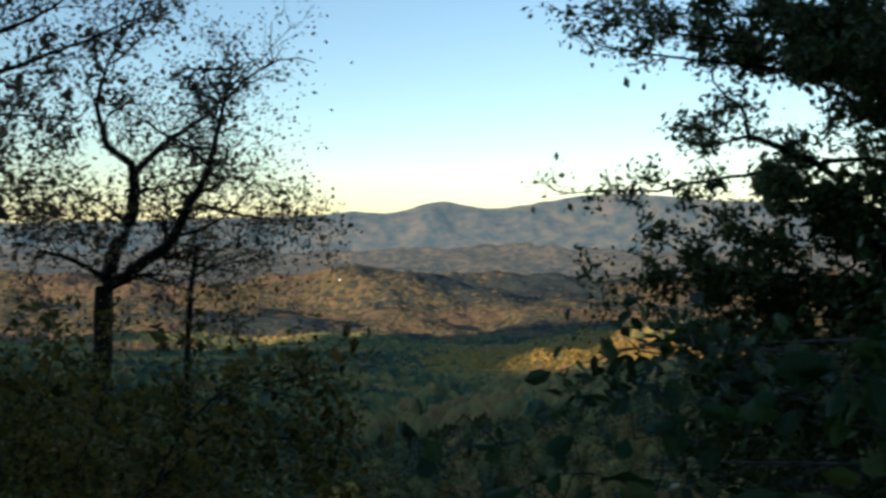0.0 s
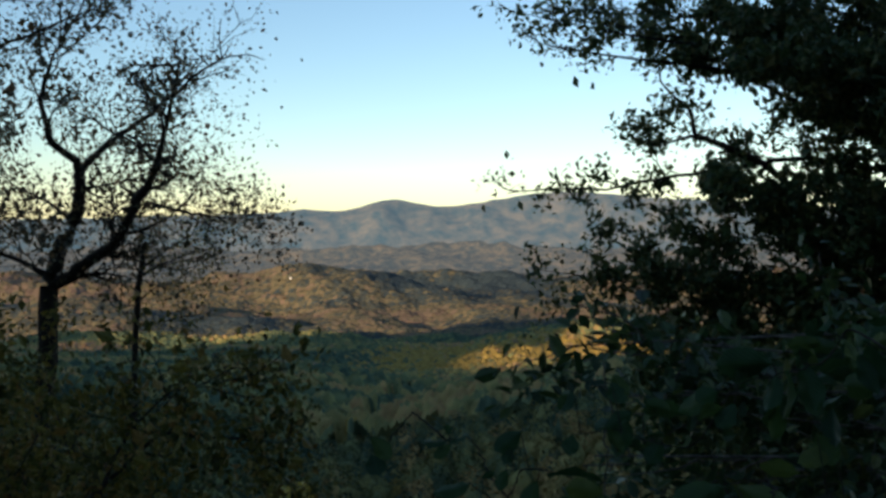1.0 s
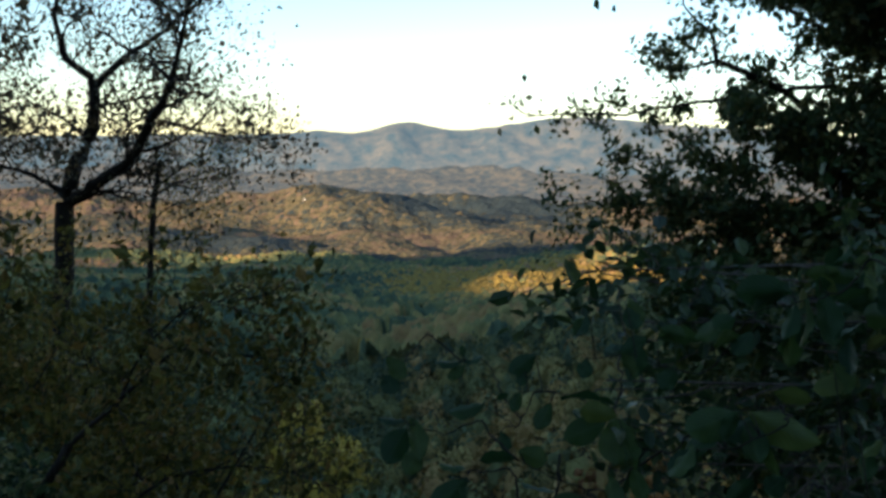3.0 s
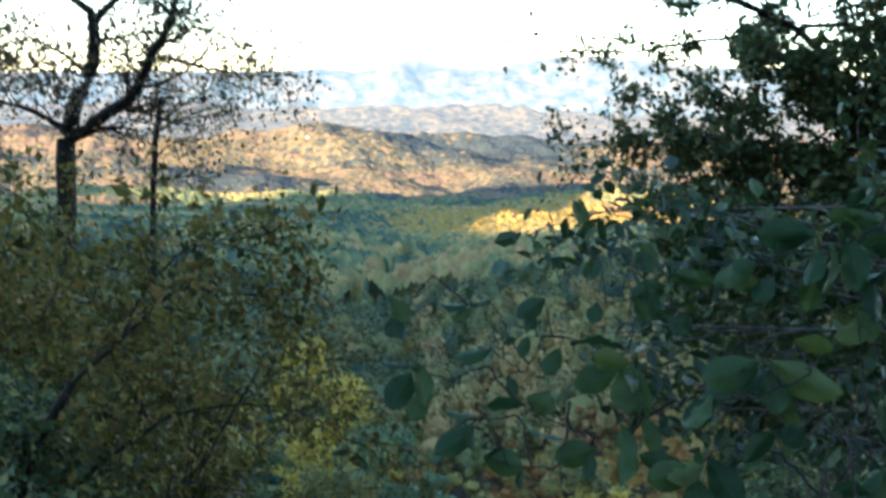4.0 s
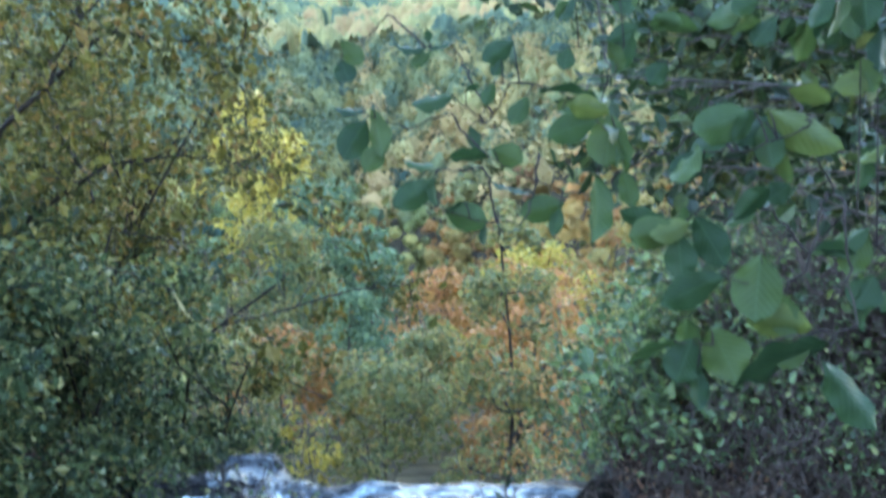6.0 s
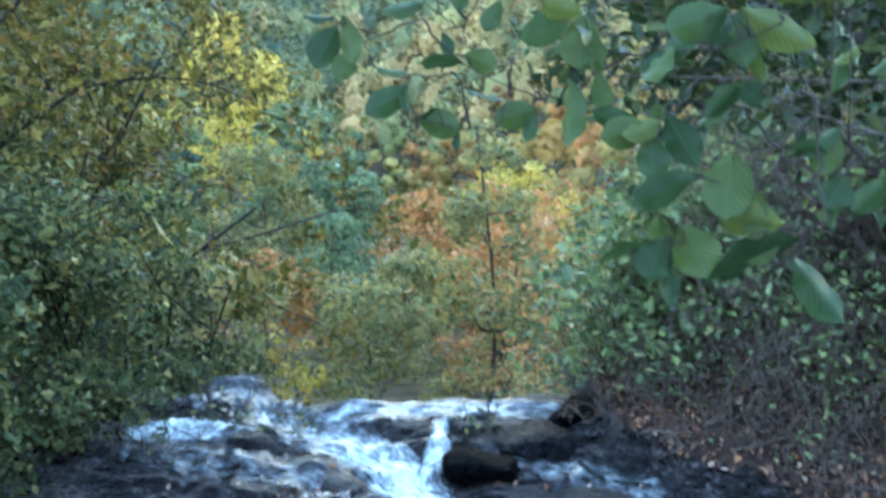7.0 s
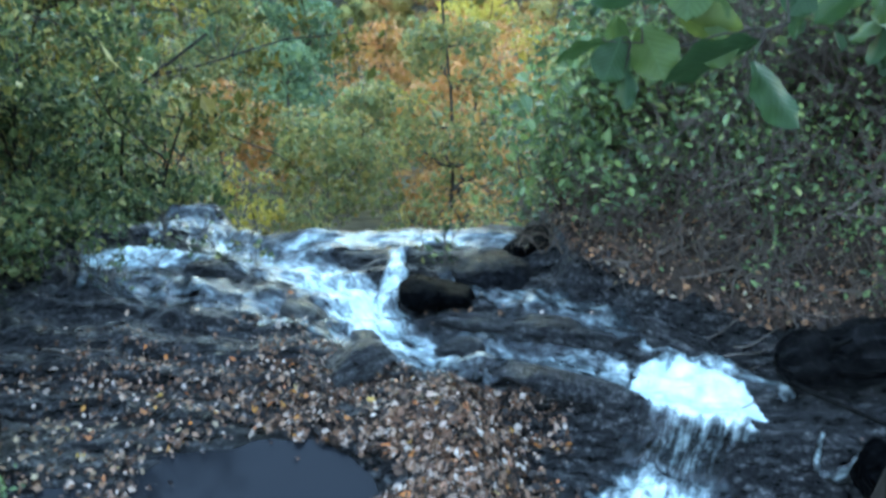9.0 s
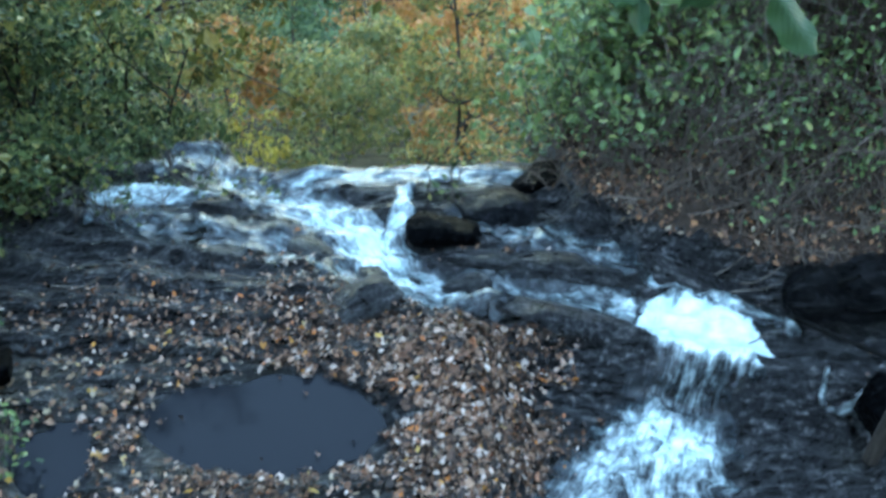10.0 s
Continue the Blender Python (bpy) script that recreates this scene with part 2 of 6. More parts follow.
def water_material(name, low, high, along, across):
    """Running water: dark, glossy, with white foam in streaks along the flow."""
    m, n, l, b = material(name)
    uv = n.new("ShaderNodeUVMap")
    uv.uv_map = "flow"
    mp = node(n, "ShaderNodeMapping", Scale=(across, along, 1))
    l.new(uv.outputs[0], mp.inputs[0])
    t1 = node(n, "ShaderNodeTexNoise", Scale=1.0, Detail=8.0, Roughness=0.66, Distortion=0.35)
    l.new(mp.outputs[0], t1.inputs["Vector"])
    tc = n.new("ShaderNodeTexCoord")
    t2 = node(n, "ShaderNodeTexNoise", Scale=9.0, Detail=3.0)
    l.new(tc.outputs["Object"], t2.inputs["Vector"])
    att = n.new("ShaderNodeAttribute")
    att.attribute_name = "foam"
    add = n.new("ShaderNodeMath")
    add.operation = "ADD"
    t3 = node(n, "ShaderNodeTexNoise", Scale=10.0, Detail=7.0, Roughness=0.66)
    l.new(tc.outputs["Object"], t3.inputs["Vector"])
    half = n.new("ShaderNodeMath")
    half.operation = "MULTIPLY_ADD"
    l.new(t3.outputs["Fac"], half.inputs[0])
    half.inputs[1].default_value, half.inputs[2].default_value = 0.8, -0.41
    both = n.new("ShaderNodeMath")
    both.operation = "ADD"
    l.new(half.outputs[0], both.inputs[0])
    l.new(att.outputs["Fac"], both.inputs[1])
    l.new(t1.outputs["Fac"], add.inputs[0])
    l.new(both.outputs[0], add.inputs[1])
    r1 = ramp(n, [(low, (0, 0, 0)), (low + 0.1, (0.12, 0.12, 0.12)), (high - 0.06, (0.52, 0.52, 0.52)), (high, (1, 1, 1))])
    l.new(add.outputs[0], r1.inputs[0])
    foam = ramp(n, [(0.3, (0.36, 0.5, 0.5)), (0.62, (0.68, 0.8, 0.785))])
    l.new(t2.outputs["Fac"], foam.inputs[0])
    l.new(mixer(n, l, "MIX", r1.outputs[0], (0.02, 0.024, 0.026), foam.outputs[0]), b.inputs["Base Color"])
    rr = ramp(n, [(0.0, (0.08, 0.08, 0.08)), (1.0, (0.6, 0.6, 0.6))])
    l.new(r1.outputs[0], rr.inputs[0])
    l.new(rr.outputs[0], b.inputs["Roughness"])
    b.inputs["IOR"].default_value = 1.33
    edge = ramp(n, [(low - 0.2, (0, 0, 0)), (low - 0.02, (1, 1, 1))])
    l.new(add.outputs[0], edge.inputs[0])
    l.new(edge.outputs[0], b.inputs["Alpha"])
    bump(n, l, b, t1.outputs["Fac"], 0.4, 0.04)
    return m


M_STREAM = water_material("white_running_water", 0.5, 0.84, 4.5, 16.0)
M_POOL, pn, pl, pb = material("still_pool_water")
pb.inputs["Base Color"].default_value = (0.012, 0.013, 0.015, 1)
pb.inputs["Roughness"].default_value = 0.06
pb.inputs["IOR"].default_value = 1.33
pb.inputs["Specular IOR Level"].default_value = 0.26
pt = node(pn, "ShaderNodeTexNoise", Scale=9.0, Detail=3.0)
bump(pn, pl, pb, pt.outputs["Fac"], 0.06, 0.01)

M_LOG.node_tree.nodes["Principled BSDF"].inputs["Specular IOR Level"].default_value = 0.1

# ---------------------------------------------------------------- mesh tools
rng = np.random.default_rng(7)


def thing(name, mesh, parent=None):
    ob = new(name, mesh)
    if parent:
        ob.parent = parent
    return ob


def mesh_of(name, verts, faces, mat, smooth=False, floats=None, uv=None, normals=None):
    """A mesh from arrays: verts (n, 3), faces (m, k), and float values for each vertex."""
    verts, faces = np.asarray(verts, np.float32), np.asarray(faces, np.int32)
    me = bpy.data.meshes.new(name)
    k = faces.shape[1]
    me.vertices.add(len(verts))
    me.vertices.foreach_set("co", verts.ravel())
    me.loops.add(faces.size)
    me.loops.foreach_set("vertex_index", faces.ravel())
    me.polygons.add(len(faces))
    me.polygons.foreach_set("loop_start", np.arange(len(faces), dtype=np.int32) * k)
    me.polygons.foreach_set("use_smooth", np.full(len(faces), smooth))
    me.update(calc_edges=True)
    for key, values in (floats or {}).items():
        me.attributes.new(key, "FLOAT", "POINT").data.foreach_set("value", np.asarray(values, np.float32))
    if uv is not None:
        me.uv_layers.new(name="flow").data.foreach_set("uv", np.asarray(uv, np.float32)[faces.ravel()].ravel())
    me.materials.append(mat)
    if normals is not None:
        me.normals_split_custom_set_from_vertices(normals)
    return me


def grid_faces(nu, nv):
    i = np.arange(nu * nv).reshape(nu, nv)
    return np.stack([i[:-1, :-1], i[1:, :-1], i[1:, 1:], i[:-1, 1:]], -1).reshape(-1, 4)


WAVES = np.random.default_rng(3).normal(size=(6, 9, 4))


def rough_field(x, y, size, octaves=4, seed=0):
    """Smooth random relief of about -1 to 1 from summed waves."""
    out, amp, total = np.zeros(np.broadcast(x, y).shape), 1.0, 0.0
    for o in range(octaves):
        w = WAVES[(o + seed) % 6]
        s = 0
        for k in range(9):
            s = s + np.sin((w[k, 0] * x + w[k, 1] * y) * 2.6 / size + w[k, 2] * 9 + seed)
        out, total = out + amp * s / 3.2, total + amp
        amp, size = amp * 0.5, size * 0.47
    return out / total


def bump_at(x, y, cx, cy, sx, sy, turn=0.0):
    c, s = math.cos(turn), math.sin(turn)
    u, v = c * (x - cx) + s * (y - cy), -s * (x - cx) + c * (y - cy)
    return np.exp(-(u / sx) ** 2 - (v / sy) ** 2)


def tubes(lines, sides=6):
    """Round limbs along polylines of (points, radii), as vertices and faces."""
    vs, fs, base = [], [], 0
    ang = np.linspace(0, 2 * np.pi, sides, endpoint=False)
    for pts, rad in lines:
        p = np.asarray(pts, float)
        d = np.gradient(p, axis=0)
        d /= np.linalg.norm(d, axis=1)[:, None] + 1e-9
        a = np.cross(d, np.where(np.abs(d[:, 2:3]) < 0.9, [[0, 0, 1.0]], [[1.0, 0, 0]]))
        a /= np.linalg.norm(a, axis=1)[:, None] + 1e-9
        b = np.cross(d, a)
        r = np.asarray(rad)[:, None, None]
        vs.append((p[:, None] + r * (np.cos(ang)[None, :, None] * a[:, None] + np.sin(ang)[None, :, None] * b[:, None])).reshape(-1, 3))
        i = base + np.arange(len(p) * sides).reshape(len(p), sides)
        j = np.roll(i, -1, axis=1)
        fs.append(np.stack([i[:-1], j[:-1], j[1:], i[1:]], -1).reshape(-1, 4))
        base += len(p) * sides
    return np.concatenate(vs), np.concatenate(fs)


def smooth_line(pts, n):
    """A polyline through the given points, rounded, with n points."""
    p = np.asarray(pts, float)
    t = np.concatenate([[0], np.cumsum(np.linalg.norm(np.diff(p, axis=0), axis=1))])
    out = np.stack([np.interp(np.linspace(0, t[-1], n), t, p[:, k]) for k in range(3)], 1)
    for _ in range(2):
        out[1:-1] = (out[:-2] + 2 * out[1:-1] + out[2:]) / 4
    return out


def grow(p, d, length, radius, level, r, lines, tips, wander=0.25, lift=0.05, kids=4, spread=0.8, fork=(0.45, 0.7)):
    """A limb that wanders and forks; the ends of the last twigs are gathered in tips."""
    n = 7 if level > 0 else 5
    pts, d = [np.asarray(p, float)], np.asarray(d, float)
    for _ in range(n - 1):
        d = d + r.normal(size=3) * wander
        d[2] += lift
        d /= np.linalg.norm(d)
        pts.append(pts[-1] + d * length / (n - 1))
    pts = np.array(pts)
    lines.append((pts, np.linspace(radius, radius * 0.45, n)))
    if level == 0:
        tips.extend(pts[2:])
        return
    for k in range(kids):
        u = 0.25 + 0.75 * (k + r.random()) / kids
        i = min(n - 2, int(u * (n - 1)))
        q = pts[i] + (pts[i + 1] - pts[i]) * r.random()
        dd = pts[i + 1] - pts[i]
        dd = dd / np.linalg.norm(dd) + r.normal(size=3) * spread
        dd /= np.linalg.norm(dd)
        grow(q, dd, length * r.uniform(*fork), radius * 0.5, level - 1, r, lines, tips, wander, lift, kids, spread, fork)


def leaf_cloud(centres, size, r, droop=0.3, slim=0.55, vary=0.35, facing=None):
    """One folded leaf of two faces at each centre, turned at random or about square to the way it faces."""
    c = np.asarray(centres, float)
    n = len(c)
    axis = r.normal(size=(n, 3))
    axis[:, 2] -= droop
    axis /= np.linalg.norm(axis, axis=1)[:, None]
    if facing is not None:
        g = np.asarray(facing) + r.normal(size=(n, 3)) * 0.45
        axis = np.cross(g, axis)
        axis /= np.linalg.norm(axis, axis=1)[:, None] + 1e-9
        side = np.cross(g, axis)
    else:
        side = np.cross(axis, r.normal(size=(n, 3)))
    side /= np.linalg.norm(side, axis=1)[:, None] + 1e-9
    up = np.cross(axis, side)
    s = (size * np.exp(r.normal(size=n) * vary))[:, None]
    w = s * slim * 0.5
    a, b = c - axis * s * 0.5, c + axis * s * 0.5
    m = c + up * s * 0.12
    v = np.stack([a, m - axis * s * 0.05 + side * w, b, m - axis * s * 0.05 - side * w], 1).reshape(-1, 3)
    i = np.arange(n)[:, None] * 4
    f = np.concatenate([i + [0, 1, 2], i + [0, 2, 3]] if facing is None else [i + [0, 2, 1], i + [0, 3, 2]])
    order = np.arange(2 * n).reshape(2, n).T.ravel()
    return v, f[order]


def round_leaves(centres, size, r, droop=0.3, slim=0.6, vary=0.2):
    """Leaves of six corners and four faces, folded at the midrib, their tips hanging a little."""
    c = np.asarray(centres, float)
    n = len(c)
    axis = r.normal(size=(n, 3)) * [1, 1, 0.6]
    axis[:, 2] -= droop
    axis /= np.linalg.norm(axis, axis=1)[:, None]
    side = np.cross(axis, r.normal(size=(n, 3)) * 0.6 + [0, 0, 1.0])
    side /= np.linalg.norm(side, axis=1)[:, None] + 1e-9
    up = np.cross(side, axis)
    s = (size * np.exp(r.normal(size=n) * vary))[:, None]
    w, k = s * slim * 0.5, s * 0.08
    v = np.stack([c, c + axis * s * 0.3 + side * w * 0.85 + up * k, c + axis * s * 0.7 + side * w * 0.9 + up * k * 0.4, c + axis * s - up * k * 1.5,
                  c + axis * s * 0.7 - side * w * 0.9 + up * k * 0.4, c + axis * s * 0.3 - side * w * 0.85 + up * k], 1).reshape(-1, 3)
    i = np.arange(n)[:, None] * 6
    return v, np.stack([i + [0, 1, 2, 3], i + [0, 3, 4, 5]], 1).reshape(-1, 4)


def clumps(centres, radius, count, r):
    """Points on the upper shells of round leaf clumps, and the way they face."""
    c = np.asarray(centres)
    k = r.integers(0, len(c), count)
    d = r.normal(size=(count, 3))
    d[:, 2] = d[:, 2] * 0.9 + 0.35
    d /= np.linalg.norm(d, axis=1)[:, None]
    size = radius * r.uniform(0.65, 1.25, len(c))[k] * r.uniform(0.7, 1.08, count)
    return c[k] + d * size[:, None] * [1, 1, 0.8], d


def spread_round(tips, count, reach, r):
    t = np.asarray(tips)
    return t[r.integers(0, len(t), count)] + r.normal(size=(count, 3)) * reach


# ---------------------------------------------------------------- the land
ROW_Y = [-1700, -800, -60, -20, 0, 3, 6.6, 8, 12, 22, 30, 60, 130, 250, 450, 700, 1100, 1400, 5200]
ROW_Z = [200, 450, 40, 3, -0.6, -0.8, -1.6, -4, -7, -13, -18.5, -33, -55, -68, -92, -122, -158, -186, -190]


# crest of the unseen mountain behind the viewer; saddles between slanting spurs shape the sunlight
SKYLINE_X = [-1998, -1507, -1343, -1230, -1180, -1100, -960, -900, -620, -581, -561, -491, -401, -348, -303, -237]
SKYLINE_Z = [370, 380, 385, 400, 370, 325, 325, 430, 435, 420, 300, 276, 254, 254, 330, 430]


def gorge_line(y):
    """Where the bottom of the gorge runs."""
    return 0.6 + 0.03 * np.clip(y, 0, 130) - 22 * np.clip((y - 130) / 220, 0, 1) + 30 * np.clip((y - 350) / 400, 0, 1)


def land(x, y):
    """Height of the ground: a steep gorge from the stream down to a wide wooded valley with low hills."""
    x, y = np.asarray(x, float), np.asarray(y, float)
    z = np.interp(y, ROW_Y, ROW_Z)
    xc = gorge_line(y)
    w = 2.6 + 0.10 * np.clip(y - 6, 0, 100)
    u = np.maximum(0, np.abs(x - xc) - w)
    steep = np.interp(y, [-30, 0, 6, 25, 120, 350, 700, 1200], [0.3, 0.55, 0.75, 0.95, 0.5, 0.28, 0.12, 0.0])
    cap = np.interp(y, [-30, 0, 8, 25, 120, 350, 700, 1200], [10, 4, 6, 10, 20, 26, 14, 0.1])
    z = z + cap * (1 - np.exp(-steep * u / np.maximum(cap, 0.1)))
    far = np.clip((y - 60) / 300, 0, 1)
    z = z + far * rough_field(x, y, 230, 4, 1) * np.interp(y, [60, 400, 1000, 1500, 3000], [2, 6, 8, 15, 20])
    z = z + 9 * bump_at(x, y, -420, 1020, 330, 170, 0.15) + 16 * bump_at(x, y, -420, 1420, 260, 90, 0.1)
    z = z + 46 * bump_at(x, y, 340, 1390, 190, 100, -0.12)
    z = z + 78 * bump_at(x, y, -200, 2330, 290, 180)
    z = z + 50 * bump_at(x, y, -1000, 2500, 420, 260) + 45 * bump_at(x, y, 900, 2600, 400, 160)
    z = z + 34 * bump_at(x, y, -620, 1850, 260, 120) + 52 * bump_at(x, y, 130, 2760, 330, 90)
    # crest scaled along the sun's heading so chosen slopes are lit or shaded
    z = np.where(y < -60, z * (1 + np.clip((-y - 60) / 300, 0, 1) * (np.interp(0.819 * x - 0.574 * y, SKYLINE_X, SKYLINE_Z) / 450 - 1)), z)
    back = np.clip((-y - 40) / 200, 0, 1)
    return z + back * rough_field(x, y, 300, 3, 2) * 16


ys = np.concatenate([np.linspace(-1700, -50, 40), np.linspace(-44, 60, 80), np.geomspace(61.5, 4950, 120)])
xs = np.sinh(np.linspace(-5.6, 5.6, 230)) * 30
gx, gy = np.meshgrid(xs, ys, indexing="ij")
gz = land(gx, gy)
gz = np.where((np.abs(gx - 0.8) < 7) & (gy > -6.5) & (gy < 9), gz - 0.9, gz)
ground = thing("ground", mesh_of("ground", np.stack([gx, gy, gz], -1).reshape(-1, 3), grid_faces(len(xs), len(ys)), M_FLOOR, True))
tagged(ground, "brown forest floor falling into a wooded valley", "ground", kind="structure")


def backdrop_range(name, y0, y1, height, mat, label, nx=420, ny=70):
    x, y = np.meshgrid(np.linspace(-3400, 3400, nx), np.linspace(y0, y1, ny), indexing="ij")
    z = height(x, y)
    ob = thing(name, mesh_of(name, np.stack([x, y, z], -1).reshape(-1, 3), grid_faces(nx, ny), mat, True))
    return tagged(ob, label, "hills", kind="structure")


def hill_height(x, y):
    """Rows of low wooded hills, one behind the other, rising to the back."""
    z = -205 + 20 * np.clip((y - 2900) / 220, 0, 1) + 62 * np.clip((y - 3000) / 1000, 0, 1)
    for k, (at, tall, long) in enumerate([(3060, 34, 300), (3230, 42, 380), (3430, 48, 460), (3680, 60, 420), (3950, 70, 520)]):
        line = at + 55 * rough_field(x, x * 0 + k * 331.0, 500, 3, k)
        crest = tall * np.clip(0.55 + 0.75 * rough_field(x, x * 0 + k * 777.0, long, 4, k + 1), 0.05, 1.4)
        z = np.maximum(z, -205 + 62 * np.clip((y - 3000) / 1000, 0, 1) + crest * np.exp(-((y - line) / 95) ** 2) + 20)
    return z + 7 * rough_field(x, y, 70, 3, 2) * np.clip((y - 2900) / 220, 0, 1)


def mountain_height(x, y):
    crest = (62 + 52 * bump_at(x, y, -10, 4500, 150, 900) + 14 * bump_at(x, y, -410, 4500, 90, 900) + 78 * bump_at(x, y, 760, 4500, 430, 900)
             + 40 * bump_at(x, y, 1500, 4500, 500, 900) - 55 * bump_at(x, y, -2300, 4500, 1700, 900))
    across = np.clip(1 - np.abs(y - 4480) / 430, 0, 1)
    spurs = rough_field(x, y * 0.45, 190, 4, 3) * np.minimum(1, 3 * (1 - across)) * across
    return -195 + (crest + 195) * across ** 0.8 + 60 * spurs + 3 * rough_field(x, y, 130, 3, 1) * across


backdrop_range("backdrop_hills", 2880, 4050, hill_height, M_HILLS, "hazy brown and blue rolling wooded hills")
backdrop_range("backdrop_mountains", 4040, 4900, mountain_height, M_MOUNTAINS, "long mountain ridge under the sky, pale blue with haze")


# shade on the hills, painted as darker crowns: x, y, half widths, how strong
HILL_SHADE = [(150, 2520, 250, 330, 0.62), (-90, 1080, 130, 120, 0.32), (60, 1500, 130, 70, 0.36), (-420, 1700, 200, 60, 0.4), (-700, 2000, 150, 90, 0.4), (420, 2050, 160, 60, 0.4), (-60, 1900, 90, 30, 0.3)]


# woods: each crown a heap of leaf sprays with a hue of its own
def icosphere(level):
    bm = bmesh.new()
    bmesh.ops.create_icosphere(bm, subdivisions=level, radius=1.0)
    ball, sides = np.array([v.co for v in bm.verts]), np.array([[v.index for v in f.verts] for f in bm.faces])
    bm.free()
    return ball, sides


def hue_of(c, mean, patchy, stray, r, gorge=False):
    """The autumn hue of each crown: patches of one kind, stray trees, painted hill shade, one patch of painted sunlit
    gold.
    """
    n = len(c)
    patch = rough_field(c[:, 0], c[:, 1], patchy, 3, 5)
    tint = mean + 0.36 * patch + r.normal(size=n) * stray
    if gorge:
        tint = tint + 0.17 * np.tanh((c[:, 0] - gorge_line(c[:, 1])) / (0.05 * c[:, 1] + 4))
    # darken crowns where hill shade is painted in
    for cx, cy, sx, sy, much in HILL_SHADE:
        dark = np.minimum(1, 2 * bump_at(c[:, 0] + 40 * patch, c[:, 1], cx, cy, sx, sy))
        tint = tint - much * dark
    tint = np.clip(tint, 0, 0.76 if gorge else 0.92)
    # sunlight on one spur, painted into its crowns as gold
    sunlit_gold = np.minimum(1, 2 * bump_at(c[:, 0], c[:, 1], 170, 1080, 190, 230))
    return np.where(sunlit_gold > 0.7 + 0.25 * r.normal(size=n), 1.0, tint)


def canopy_sheet(name, near, far, cell, grid, tall, mat, mean, patchy, stray, seed, label, gorge=False, fall=1.1, jag=0.12):
    """Closed canopy of far woods: domed crowns that touch, each with a hue of its own."""
    r = np.random.default_rng(seed)
    wide = min(far * 0.56 + 12, 1750)
    u, y = np.meshgrid(np.linspace(-1, 1, int(2 * wide / grid)), np.linspace(near, far, int((far - near) / grid)), indexing="ij")
    x = u * np.minimum(y * 0.56 + 12, 1750)
    i, j = np.floor(x / cell).astype(int), np.floor(y / cell).astype(int)
    i0, j0 = i.min() - 1, j.min() - 1
    shape = (i.max() - i0 + 2, j.max() - j0 + 2)
    ax, ay = r.uniform(0.1, 0.9, shape), r.uniform(0.1, 0.9, shape)
    cx, cy = (np.arange(shape[0])[:, None] + i0 + ax) * cell, (np.arange(shape[1])[None] + j0 + ay) * cell
    high = r.uniform(0.55, 1.15, shape)
    hue = hue_of(np.stack([cx.ravel(), cy.ravel()], 1), mean, patchy, stray, r, gorge).reshape(shape)
    top, tint = np.full(x.shape, -9.0), np.zeros(x.shape)
    for di in (-1, 0, 1):
        for dj in (-1, 0, 1):
            p, q = i - i0 + di, j - j0 + dj
            dome = tall * (high[p, q] - fall * ((x - cx[p, q]) ** 2 + (y - cy[p, q]) ** 2) / cell ** 2)
            tint = np.where(dome > top, hue[p, q], tint)
            top = np.maximum(top, dome)
    top = np.maximum(top, -0.2 * tall)
    if gorge:
        top = np.where(np.abs(x - gorge_line(y) - 3 * np.sin(y * 0.05)) < 1.5 + 0.004 * y, -0.45 * tall, top)
    z = land(x, y) + 4 + top + jag * tall * r.normal(size=x.shape)
    ob = thing(name, mesh_of(name, np.stack([x, y, z], -1).reshape(-1, 3), grid_faces(*x.shape), mat, True, {"tint": np.clip(tint + 0.03 * r.normal(size=x.shape), 0, 1).ravel()}))
    return tagged(ob, label, "forest", kind="stuff")


